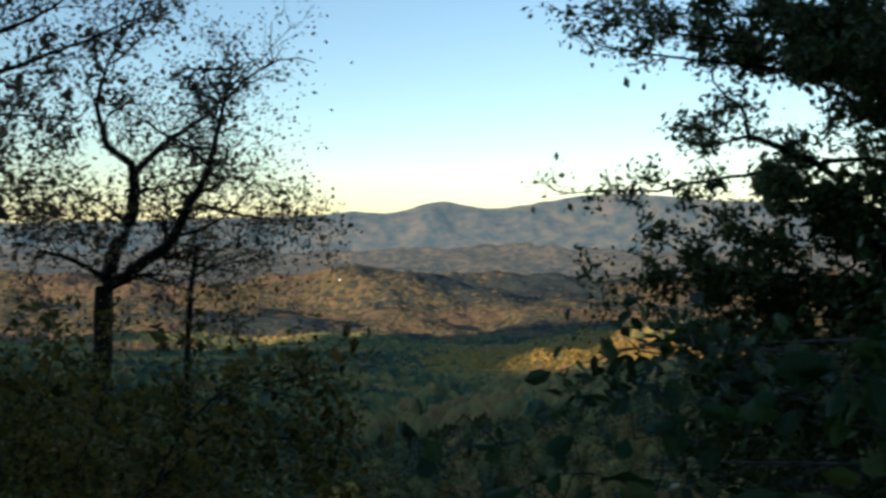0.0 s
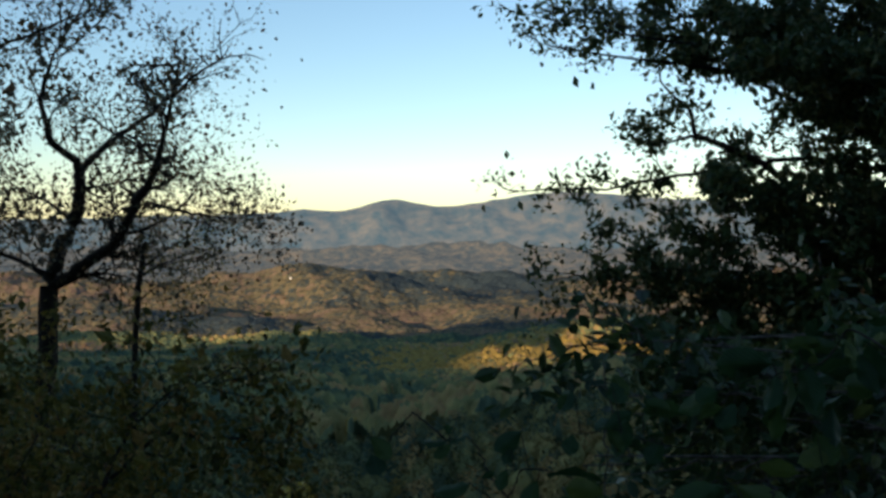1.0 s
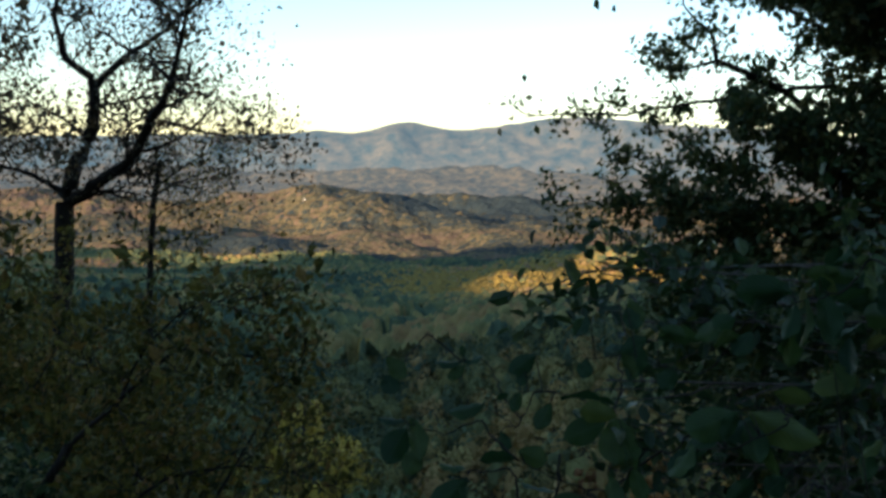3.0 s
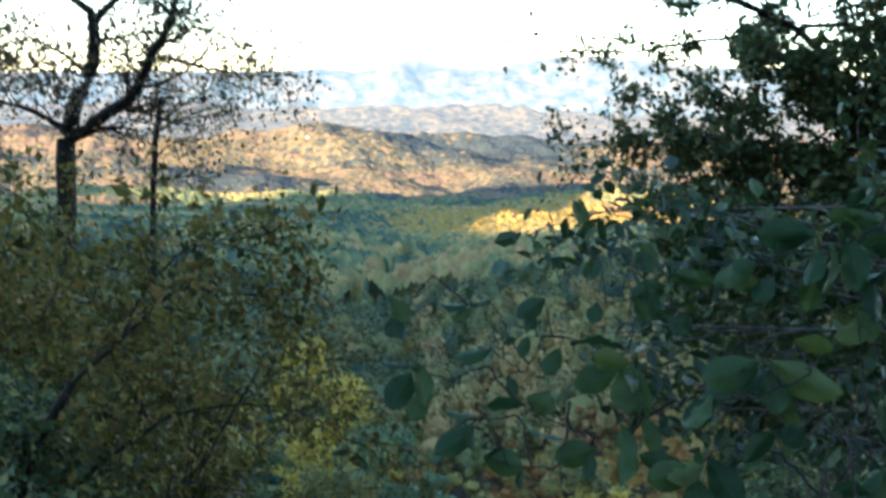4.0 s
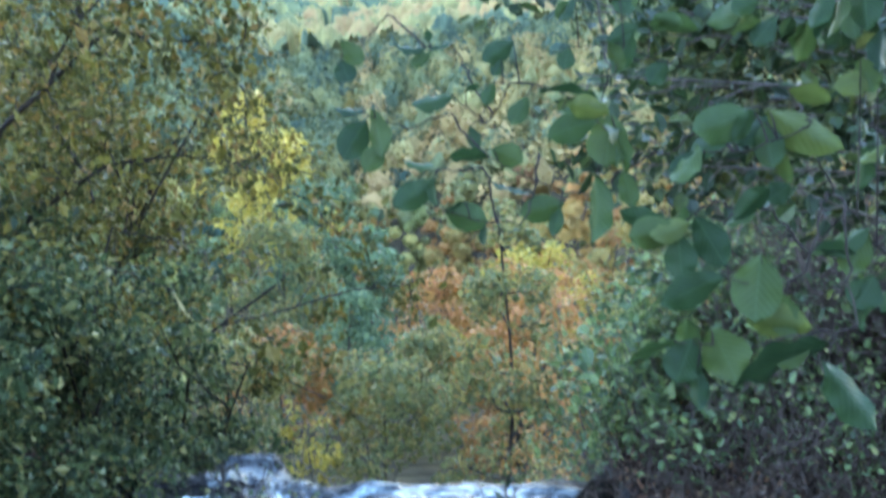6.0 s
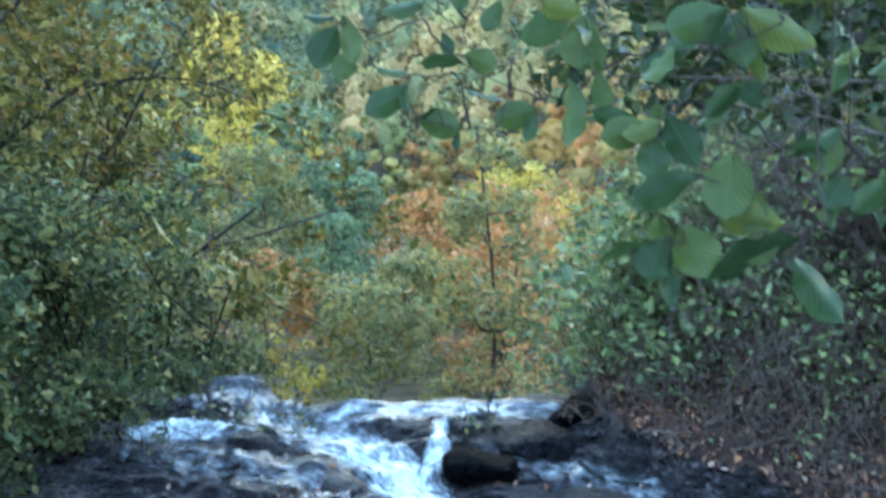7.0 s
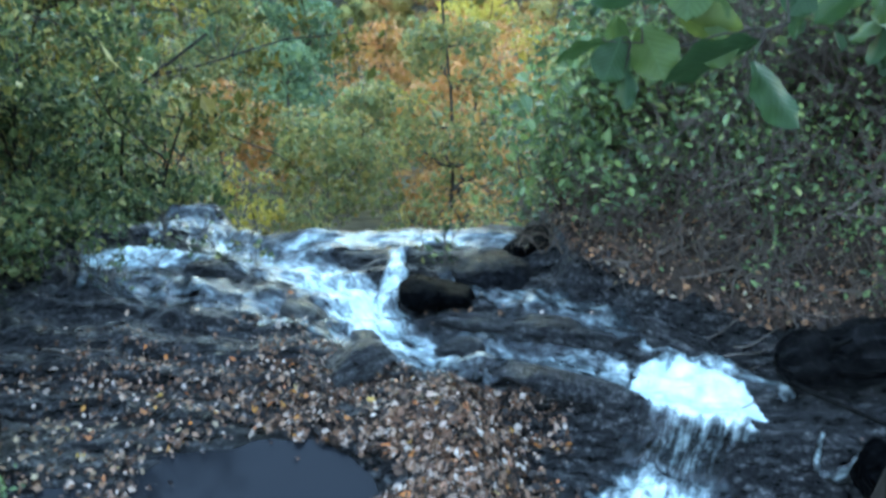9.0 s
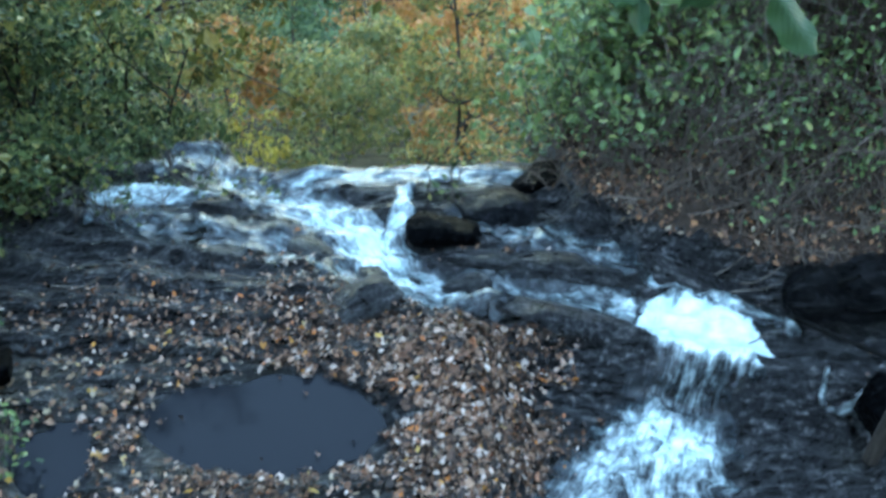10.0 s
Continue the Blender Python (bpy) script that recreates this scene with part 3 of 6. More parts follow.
def leafy_woods(name, near, far, step, sprays, spray, seed, label, fine=2, mat=M_VALLEY, mean=0.40, patchy=120, stray=0.2, rise=1.0, core=0.62, wide=1.0):
    """Nearer woods: each crown a heap of leaf sprays on a dome, with a hue of its own."""
    r = np.random.default_rng(seed)
    cells, y = [], near
    while y < far:
        half = min(y * 0.56 + 12, 1750)
        x = np.arange(-half, half, step)
        cells.append(np.stack([x + r.uniform(-0.45, 0.45, len(x)) * step, y + r.uniform(-0.45, 0.45, len(x)) * step], 1))
        y += step
    c = np.concatenate(cells)
    n = len(c)
    size, tall = wide * step * r.uniform(0.45, 0.78, n), rise * step * r.uniform(0.5, 1.0, n)
    d = r.normal(size=(n, sprays, 3))
    d[..., 2] = np.abs(d[..., 2]) * 1.2 - 0.25
    d /= np.linalg.norm(d, axis=2)[..., None]
    lobes = r.normal(size=(n, 5, 3))
    lobes /= np.linalg.norm(lobes, axis=2)[..., None]
    near_lobe = np.max(np.einsum("nsk,nlk->nsl", d, lobes), axis=2)
    rad = (0.72 + 0.33 * near_lobe ** 3) * r.uniform(0.82, 1.06, (n, sprays))
    z = land(c[:, 0], c[:, 1]) + tall * 0.8
    p = np.stack([c[:, :1] + d[..., 0] * rad * size[:, None], c[:, 1:] + d[..., 1] * rad * size[:, None], z[:, None] + d[..., 2] * rad * tall[:, None]], -1)
    v, f = leaf_cloud(p.reshape(-1, 3), spray, r, 0.1, 0.9, 0.3, d.reshape(-1, 3))
    round_way = d + r.normal(size=d.shape) * 0.4
    round_way /= np.linalg.norm(round_way, axis=2)[..., None]
    tint = hue_of(c, mean, patchy, stray, r, far < 1000)
    # the closed leaf mass inside each crown
    ball, sides = icosphere(fine)
    sides = sides[ball[sides][:, :, 2].mean(axis=1) > (-0.1 if core > 0.5 else -2)]
    lump = core + 0.36 * np.max(np.einsum("mk,nlk->nml", ball, lobes), axis=2) ** 2 + 0.07 * r.normal(size=(n, len(ball)))
    q = np.stack([c[:, :1] + ball[None, :, 0] * lump * size[:, None], c[:, 1:] + ball[None, :, 1] * lump * size[:, None], z[:, None] + ball[None, :, 2] * lump * tall[:, None]], -1)
    g = (sides[None] + (np.arange(n) * len(ball))[:, None, None] + len(v)).reshape(-1, 3)
    swell = ball[None] + 0.1 * r.normal(size=(n, len(ball), 3)) + 0.25 * (lump[..., None] - 0.8) * ball[None]
    swell /= np.linalg.norm(swell, axis=2)[..., None]
    v, f = np.concatenate([v, q.reshape(-1, 3)]), np.concatenate([f, g])
    hue = np.concatenate([np.repeat(tint, sprays * 4), np.repeat(tint, len(ball))])
    ways = np.concatenate([np.repeat(round_way.reshape(-1, 3), 4, axis=0), swell.reshape(-1, 3)])
    ob = thing(name, mesh_of(name, v, f, mat, True, {"tint": hue}, normals=ways))
    return tagged(ob, label, "forest", kind="stuff")


leafy_woods("slope_woods", 140, 330, 6.8, 190, 0.66, 31, "mixed green and yellow autumn woods on the slope", 1, M_VALLEY, core=0.3, rise=1.15, mean=0.38, stray=0.24)
canopy_sheet("valley_canopy", 326, 812, 9.0, 1.7, 8.5, M_VALLEY, 0.42, 110, 0.24, 32, "mixed autumn canopy filling the valley", True, 1.7, 0.095)
canopy_sheet("valley_woods", 805, 1505, 6.8, 2.2, 6.5, M_VALLEY, 0.5, 160, 0.18, 33, "green and rust autumn forest in the valley")
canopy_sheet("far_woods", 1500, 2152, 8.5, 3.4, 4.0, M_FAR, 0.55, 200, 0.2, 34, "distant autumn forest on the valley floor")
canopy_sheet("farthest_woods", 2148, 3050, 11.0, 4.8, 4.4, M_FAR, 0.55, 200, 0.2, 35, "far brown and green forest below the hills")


# trees of the gorge: trunk with limbs, crown of many leaf sprays
def gorge_tree(seed, height, width, leaf, count, limbs=14, slender=False, fine=2):
    r = np.random.default_rng(seed)
    lines, tips = [], []
    trunk = smooth_line([(0, 0, -1.5), (r.normal() * 0.2, r.normal() * 0.2, height * 0.4), (r.normal() * 0.5, r.normal() * 0.5, height * 0.95)], 10)
    lines.append((trunk, np.linspace(height * (0.008 if slender else 0.013), height * 0.003, 10)))
    for k in range(limbs):
        u = 0.22 + 0.76 * (k + 0.5) / limbs
        q = trunk[int(u * 9)]
        a = k * 2.4 + r.uniform(-0.5, 0.5)
        reach = width * (1.15 - u if slender else math.sin(min(1.0, (1.08 - u) * 1.6) * 1.57)) * r.uniform(0.7, 1.2)
        grow(q, (math.cos(a), math.sin(a), 0.35), max(0.8, reach), height * 0.005, 1, r, lines, tips, 0.22, 0.04, fine, 0.7)
    tv, tf = tubes(lines, 3)
    ends = np.array(tips)[2::3]
    at, way = clumps(ends, width * 0.25, count, r)
    lv, lf = leaf_cloud(at, leaf, r, 0.2, 0.8, 0.35, way)
    way = way + r.normal(size=way.shape) * 0.3
    return (mesh_of("trunk", tv, tf, M_STEM, True), lv, lf, np.repeat(way / np.linalg.norm(way, axis=1)[:, None], 4, axis=0))


def place_tree(name, meshes, x, y, turn, scale, label, group="trees of the gorge"):
    root = tagged(new(name), label, "tree", group)
    root.matrix_world = pose(x, y, float(land(x, y)) - 0.3, 0, 0, turn) @ Matrix.Diagonal((scale, scale, scale, 1))
    thing("trunk", meshes[0], root)
    thing("crown", meshes[1], root)
    return root


def prototypes(seed, leaf, count, mat, fine, limbs):
    out = []
    for k in range(5):
        tm, lv, lf, way = gorge_tree(seed + k, (9, 11, 8, 12, 10)[k], (3.0, 3.3, 2.8, 2.7, 3.2)[k], leaf, count, limbs, k == 3, fine)
        out.append((tm, mesh_of("crown", lv, lf, mat, True, normals=way)))
    return out


GREENS = leaf_material("green_gorge_leaves", [(0.0, (0.075, 0.14, 0.10)), (0.3, (0.12, 0.19, 0.11)), (0.6, (0.2, 0.27, 0.12)), (0.85, (0.33, 0.35, 0.12)), (1.0, (0.5, 0.4, 0.13))], spread=0.12, rough=0.75, glow=0.32, source="object", gloss=0.2)
RUSTS = leaf_material("rust_gorge_leaves", [(0.0, (0.16, 0.2, 0.085)), (0.25, (0.3, 0.27, 0.095)), (0.5, (0.45, 0.3, 0.095)), (0.75, (0.5, 0.25, 0.085)), (1.0, (0.34, 0.17, 0.085))], spread=0.12, rough=0.75, glow=0.3, source="object", gloss=0.15)
FINE = {m: prototypes(40, 0.24, 2800, m, 2, 14) for m in (GREENS, RUSTS)}
COARSE = {m: prototypes(60, 0.5, 800, m, 1, 11) for m in (GREENS, RUSTS)}
r = np.random.default_rng(91)
CHOSEN = [
    ("tree", M_YELLOW, -9.5, 90, 23.5, 4.8, 0.36, 4200, "bright yellow autumn tree on the slope"),
    ("tree", M_YELLOW, -5.9, 84, 21.5, 4.2, 0.36, 3800, "bright yellow autumn tree on the slope"),
    ("tree", M_BLUEGREEN, 1.6, 70, 11, 3.2, 0.3, 3400, "rounded blue-green tree in the gorge"),
    ("tree", M_BLUEGREEN, -1.9, 68, 17, 4.2, 0.3, 4200, "pale green rounded tree on the slope"),
    ("tree", M_OLIVE_PALE, -4.4, 62, 14, 3.8, 0.28, 3800, "pale green rounded tree on the slope"),
    ("tree", M_ORANGE, -2.6, 40, 6.5, 2.8, 0.2, 3000, "rust-brown oak in the gorge"),
    ("slender_tree", M_OLIVE_PALE, 4.7, 22.6, 9.6, 2.2, 0.13, 5600, "slender dark-stemmed tree with thin green leaves"),
    ("tree", M_ORANGE, 6.9, 31, 9.0, 2.6, 0.17, 5200, "orange-leaved tree beyond the brink"),
    ("tree", M_ORANGE, 7.9, 37, 9.5, 3.0, 0.18, 4800, "rusty orange tree beyond the brink"),
    ("tree", M_YELLOW, 10.5, 45, 10, 3.4, 0.22, 4200, "yellow and green tree beyond the brink"),
    ("tree", M_ORANGE, 5.6, 54, 10, 3.4, 0.24, 3600, "pale orange tree beyond the brink"),
    ("tree", M_YELLOW, -0.8, 25, 3.4, 0.9, 0.12, 800, "small yellow-leaved tree below the brink"),
    ("tree", M_OLIVE_PALE, 1.4, 27, 5.5, 2.2, 0.15, 4500, "olive green tree below the brink"),
    ("tree", M_BLUEGREEN, 0.2, 44, 9, 2.8, 0.2, 4200, "green tree below the brink"),
    ("tree", M_OLIVE_PALE, 3.4, 38, 7, 2.6, 0.2, 4000, "olive green tree below the brink"),
    ("tree", M_OLIVE_PALE, 7.4, 24, 5.5, 2.2, 0.14, 4200, "olive green tree beside the brink"),
    ("tree", M_OLIVE_PALE, -3.2, 24, 6.0, 2.3, 0.14, 4500, "olive green tree beside the brink"),
]
spots = [(c[2], c[3]) for c in CHOSEN]
for k, (name, mat, x, y, h, w, leaf, count, label) in enumerate(CHOSEN):
    tm, lv, lf, way = gorge_tree(300 + k, h, w, leaf, count, 18, name == "slender_tree", 4)
    place_tree(name, (tm, mesh_of("crown", lv, lf, mat, True, normals=way)), x, y, 40 * k, 1.0, label)
for _ in range(9000):
    y = 17 + 128 * r.random() ** 1.1
    x = r.uniform(-1, 1) * (0.56 * y + 7) + 0.05 * y
    gap = 3.0 + y * 0.02
    if (y < 30 and abs(x - 2.5) < 6.5) or (y < 27 and x < 0 and x > -10):
        continue
    top = (float(land(x, y)) + 9.5 - 4.45) / y
    if any(c[3] > y and abs(x / y - c[2] / c[3]) < c[5] / c[3] + 2.5 / y and top > (float(land(c[2], c[3])) + 0.5 * c[4] - 4.45) / c[3] for c in CHOSEN):
        continue
    if all((x - a) ** 2 + (y - b) ** 2 > gap * gap for a, b in spots):
        spots.append((x, y))
    if len(spots) > 270:
        break
for x, y in spots[len(CHOSEN):]:
    k = int(r.integers(0, 5))
    place_tree("tree", (FINE if y < 50 else COARSE)[RUSTS if x - float(gorge_line(y)) + r.normal() * (1.5 + 0.03 * y) > 0.02 * y else GREENS][k], x, y, r.uniform(0, 360), r.uniform(0.7, 1.15) * (0.8 if y < 35 else 1.0), "autumn broadleaf tree on the slope of the gorge")

# ---------------------------------------------------------------- the stream bed
FLOW = np.array([(2.55, 2.2), (2.2, 3.0), (2.4, 3.8), (2.45, 4.15), (2.2, 4.5), (1.9, 4.68), (1.4, 4.75), (0.9, 4.9), (0.66, 5.05), (0.45, 5.5), (0.15, 5.9), (-0.2, 6.12), (-0.5, 6.35), (-0.3, 6.75), (-0.2, 7.3)])
RIGHT_BANK = np.array([(4.6, 2.0), (4.3, 3.4), (3.8, 4.4), (2.6, 5.1), (2.0, 5.6), (1.95, 6.5), (2.3, 8.5)])
LEFT_BANK = np.array([(-2.1, 2.0), (-1.95, 3.6), (-1.9, 4.6), (-2.05, 5.5), (-1.75, 6.3), (-1.2, 6.8), (-1.1, 8.5)])


def flow_distance(x, y):
    best = np.full(np.shape(x), 99.0)
    for (ax, ay), (bx, by) in zip(FLOW[:-1], FLOW[1:]):
        t = np.clip(((x - ax) * (bx - ax) + (y - ay) * (by - ay)) / ((bx - ax) ** 2 + (by - ay) ** 2), 0, 1)
        best = np.minimum(best, np.hypot(x - ax - t * (bx - ax), y - ay - t * (by - ay)))
    return best


def step_side(x, y):
    """Above the step the value is positive, beyond its edge negative (metres)."""
    return (4.28 - y) * 0.923 - (x - 2.03) * 0.384


POOLS = [(-0.17, 3.72, 0.66, 0.34, -0.05), (-1.33, 3.55, 0.2, 0.24, 0.3)]


def bed(x, y):
    """Height of the rock in and beside the stream."""
    x, y = np.asarray(x, float), np.asarray(y, float)
    z = -0.12 * np.maximum(0, y - 3.5)
    warp = rough_field(x, y, 1.6, 3, 2)
    ledge = (y + 0.16 * x + 0.22 * warp) / 0.34
    z = z + 0.11 * (np.floor(ledge) + np.clip((ledge - np.floor(ledge)) * 3.2 - 1.1, 0, 1) - ledge) * np.clip((y - 3.9) / 0.6, 0, 1)
    small = (y + 0.3 * x + 0.3 * rough_field(x, y, 0.8, 3, 4)) / 0.13
    z = z + 0.035 * (np.floor(small) + np.clip((small - np.floor(small)) * 3 - 1, 0, 1) - small) * np.clip((y - 4.1) / 0.3, 0, 1)
    z = z + 0.05 * warp + 0.035 * rough_field(x * 0.6, y, 0.3, 3, 3) + 0.03 * np.abs(rough_field(x * 0.7, y, 0.14, 2, 5))
    z = z + 0.17 * bump_at(x, y, 0.95, 4.02, 0.75, 0.45, -0.25)
    level = np.clip((y - 5.95) / 0.35, 0, 1) * np.clip((x + 0.45) / 0.3, 0, 1)
    z = z * (1 - level) + level * (-0.12 * (y - 3.5) + 0.02 * rough_field(x * 0.5, y, 0.3, 3, 3))
    s = step_side(x, y)
    in_step = np.clip((x - 1.0) / 0.35, 0, 1) * np.clip((3.6 - x) / 0.3, 0, 1)
    z = z + in_step * (0.06 * np.exp(-(s / 0.12) ** 2) - 0.34 * np.clip(s / 0.24, 0, 1))
    d = flow_distance(x, y)
    z = z - 0.13 * np.exp(-(d / 0.24) ** 2) * np.clip((y - 4.0) / 0.4, 0, 1)
    for cx, cy, sx, sy, turn in POOLS:
        g = bump_at(x, y, cx, cy, sx * 1.02, sy * 1.05, turn)
        z = z * (1 - np.clip(g * 1.6, 0, 1)) + np.clip(g * 1.6, 0, 1) * (-0.10 - 0.06 * g)
    rb = np.interp(y, RIGHT_BANK[:, 1], RIGHT_BANK[:, 0])
    lb = np.interp(y, LEFT_BANK[:, 1], LEFT_BANK[:, 0])
    right, left = np.maximum(0, x - rb), np.maximum(0, lb - x)
    z = z + 0.42 * right * (1 + 0.25 * warp) + 0.2 * np.clip(right / 0.15, 0, 1) + 0.5 * left * (1 + 0.3 * warp) + 0.1 * np.clip(left / 0.2, 0, 1)
    lip = 6.46 + 0.06 * rough_field(x, y * 0, 0.8, 3, 1) + 0.5 * bump_at(x, y, -0.7, 6.9, 0.35, 2)
    over = np.maximum(0, y - lip)
    return z - 1.7 * over * np.clip(over / 0.15, 0, 1) * np.clip(1.3 - right * 0.4 - left * 0.4, 0.2, 1)


bx, by = np.meshgrid(np.linspace(-5.6, 7.0, 350), np.concatenate([np.linspace(-5, 2.6, 30), np.linspace(2.65, 8.4, 225)]), indexing="ij")
bz = bed(bx, by)
bank_mask = ((bx > np.interp(by, RIGHT_BANK[:, 1], RIGHT_BANK[:, 0]) + 0.12) | (bx < np.interp(by, LEFT_BANK[:, 1], LEFT_BANK[:, 0]) - 0.25))
bed_mesh = mesh_of("stream_bed", np.stack([bx, by, bz], -1).reshape(-1, 3), grid_faces(350, 255), M_ROCK, True)
bed_mesh.materials.append(M_BANK)
cell = bank_mask[:-1, :-1].ravel()
bed_mesh.polygons.foreach_set("material_index", cell.astype(np.int32))
stream_bed = tagged(thing("stream_bed", bed_mesh), "dark wet rock ledges between leaf-strewn banks", "rock", kind="structure")


def ribbon(name, line, widths, foam, lift, label, n=90, k=22, seed=1):
    """Water laid on the bed along a line, rough on top, thin at its sides."""
    p = smooth_line([(a, b, 0) for a, b in line], n)
    d = np.gradient(p, axis=0)
    d /= np.linalg.norm(d, axis=1)[:, None]
    side = np.stack([-d[:, 1], d[:, 0]], 1)
    u = np.linspace(-1, 1, k)
    ww = np.interp(np.linspace(0, 1, n), np.linspace(0, 1, len(widths)), widths)
    ff = np.interp(np.linspace(0, 1, n), np.linspace(0, 1, len(foam)), foam)
    edge = 1 + 0.22 * rough_field(p[:, 0] * 3, p[:, 1] * 3, 0.8, 3, seed)
    x = p[:, None, 0] + side[:, None, 0] * (u[None] * (ww * edge)[:, None])
    y = p[:, None, 1] + side[:, None, 1] * (u[None] * (ww * edge)[:, None])
    z = bed(x, y)
    smooth = z.copy()
    for _ in range(6):
        smooth[1:-1] = (smooth[:-2] + smooth[2:] + 2 * smooth[1:-1]) / 4
        smooth[:, 1:-1] = (smooth[:, :-2] + smooth[:, 2:] + 2 * smooth[:, 1:-1]) / 4
    z = np.maximum(smooth, z * 0.5 + smooth * 0.5) + lift * (1 - np.abs(u[None]) ** 3 * 1.6) + 0.022 * rough_field(x, y, 0.16, 3, seed + 1)
    length = np.concatenate([[0], np.cumsum(np.linalg.norm(np.diff(p, axis=0), axis=1))])
    uv = np.stack(np.broadcast_arrays(u[None] * ww[:, None], length[:, None]), -1).reshape(-1, 2)
    fo = np.broadcast_to(ff[:, None] + 0.04 - 0.5 * np.abs(u[None]) ** 2 - 0.9 * np.clip((np.abs(np.linspace(-1, 1, n))[:, None] - 0.88) / 0.12, 0, 1), x.shape)
    ob = thing(name, mesh_of(name, np.stack([x, y, z], -1).reshape(-1, 3), grid_faces(n, k), M_STREAM, True, {"foam": fo.ravel()}, uv))
    return tagged(ob, label, "water", kind="structure")


ribbon("water_main", FLOW[4:], [0.36, 0.3, 0.3, 0.3, 0.34, 0.3, 0.36, 0.4, 0.42, 0.42], [0.16, 0.06, 0.08, 0.2, 0.34, 0.26, 0.14, 0.04, 0.0, 0.0], 0.055, "white water running between dark rocks to the brink", n=150, k=34)
ribbon("water_plunge", [(2.72, 4.78), (2.62, 4.5), (2.5, 4.12), (2.4, 3.95), (2.28, 3.75), (2.12, 3.5), (1.95, 3.15), (1.85, 2.8)], [0.34, 0.4, 0.46, 0.52, 0.54, 0.5, 0.48, 0.5, 0.54, 0.6, 0.66, 0.7, 0.75],
       [-0.2, 0.05, 0.4, 0.62, 0.66, 0.66, 0.56, 0.05, 0.02, 0.1, 0.28, 0.36, 0.34, 0.26, 0.12, 0.14, 0.1, 0.1, 0.1, 0.1], 0.045, "white foam spilling over a rock step", n=190, k=60, seed=3)
ribbon("water_fan", [(2.3, 3.95), (2.1, 3.75), (1.85, 3.5), (1.55, 3.25), (1.3, 2.95)], [0.16, 0.24, 0.3, 0.36, 0.42], [0.05, 0.26, 0.2, 0.12, 0.1], 0.05, "white water fanning out below the step", n=100, k=40, seed=6)
ribbon("water_channel", [(0.8, 4.95), (1.2, 4.86), (1.6, 4.75), (2.0, 4.66), (2.3, 4.6)], [0.12, 0.14, 0.14, 0.17, 0.2], [0.1, 0.14, 0.14, 0.22, 0.3], 0.045, "white water in the channel above the step", n=110, seed=2)
ribbon("water_spray", [(2.35, 4.9), (2.6, 4.72), (2.9, 4.52), (3.15, 4.3), (3.2, 4.12)], [0.1, 0.14, 0.15, 0.12, 0.1], [0.1, 0.2, 0.2, 0.16, 0.05], 0.05, "streaked white water beside the log", n=80, seed=4)
ribbon("water_runnel", [(3.65, 3.66), (3.45, 3.66), (3.31, 3.62), (3.2, 3.63), (3.14, 3.7), (3.19, 3.84)], [0.06, 0.05, 0.05, 0.04, 0.03], [-0.02, 0.05, 0.0, 0.04], 0.02, "thin trickle below the log", n=50, seed=5)
ribbon("water_brink", [(-1.65, 6.02), (-0.9, 6.15), (-0.3, 6.24), (0.4, 6.3), (1.1, 6.3), (2.0, 6.24)], [0.13, 0.22, 0.28, 0.26, 0.24, 0.18], [0.34, 0.24, 0.12, 0.1, 0.1, 0.08], 0.03, "thin white water spread along the brink of the fall", seed=5)
ribbon("water_spill", [(0.88, 6.24), (0.82, 5.95), (0.76, 5.65), (0.56, 5.3)], [0.12, 0.1, 0.11, 0.1], [0.1, 0.26, 0.3, 0.2], 0.03, "small white spill beside a boulder", n=40, seed=2)
ribbon("water_splash", [(-1.1, 6.35), (-0.75, 6.7), (-0.35, 6.65)], [0.2, 0.3, 0.2], [0.0, 0.03, 0.0], 0.04, "white splash on the brink of the fall", n=40, seed=1)
ribbon("water_sheet", [(1.0, 5.75), (1.6, 5.35), (2.1, 5.15), (2.5, 4.95), (2.75, 4.75)], [0.16, 0.28, 0.3, 0.27, 0.18], [-0.05, 0.0, 0.015, 0.02, 0.0], 0.025, "thin rippled water over dark ledges", seed=6)
ribbon("water_film", [(-1.6, 5.85), (-0.9, 5.7), (-0.2, 5.45), (0.3, 5.1), (0.6, 4.75)], [0.22, 0.4, 0.4, 0.3, 0.16], [-0.04, -0.03, -0.02, 0.0, 0.02], 0.02, "shallow rippling water over the slab", seed=2)

for cx, cy, sx, sy, turn in POOLS:
    a = np.linspace(0, 2 * np.pi, 72, endpoint=False)
    w = 1.14 + 0.07 * np.sin(2 * a + 0.6) + 0.07 * np.sin(3 * a + cx) + 0.05 * np.sin(5 * a + 2) + 0.045 * np.sin(8 * a + 1) + 0.03 * np.sin(13 * a)
    rim = np.stack([cx + np.cos(a) * sx * w, cy + np.sin(a) * sy * w, np.full(72, -0.065)], 1)
    v = np.concatenate([[[cx, cy, -0.065]], rim])
    f = np.stack([np.zeros(72, int), 1 + np.arange(72), 1 + (np.arange(72) + 1) % 72], 1)
    tagged(thing("puddle", mesh_of("puddle", v, f, M_POOL, True)), "still dark puddle ringed by fallen leaves", "water", "puddles on the rock", kind="structure")


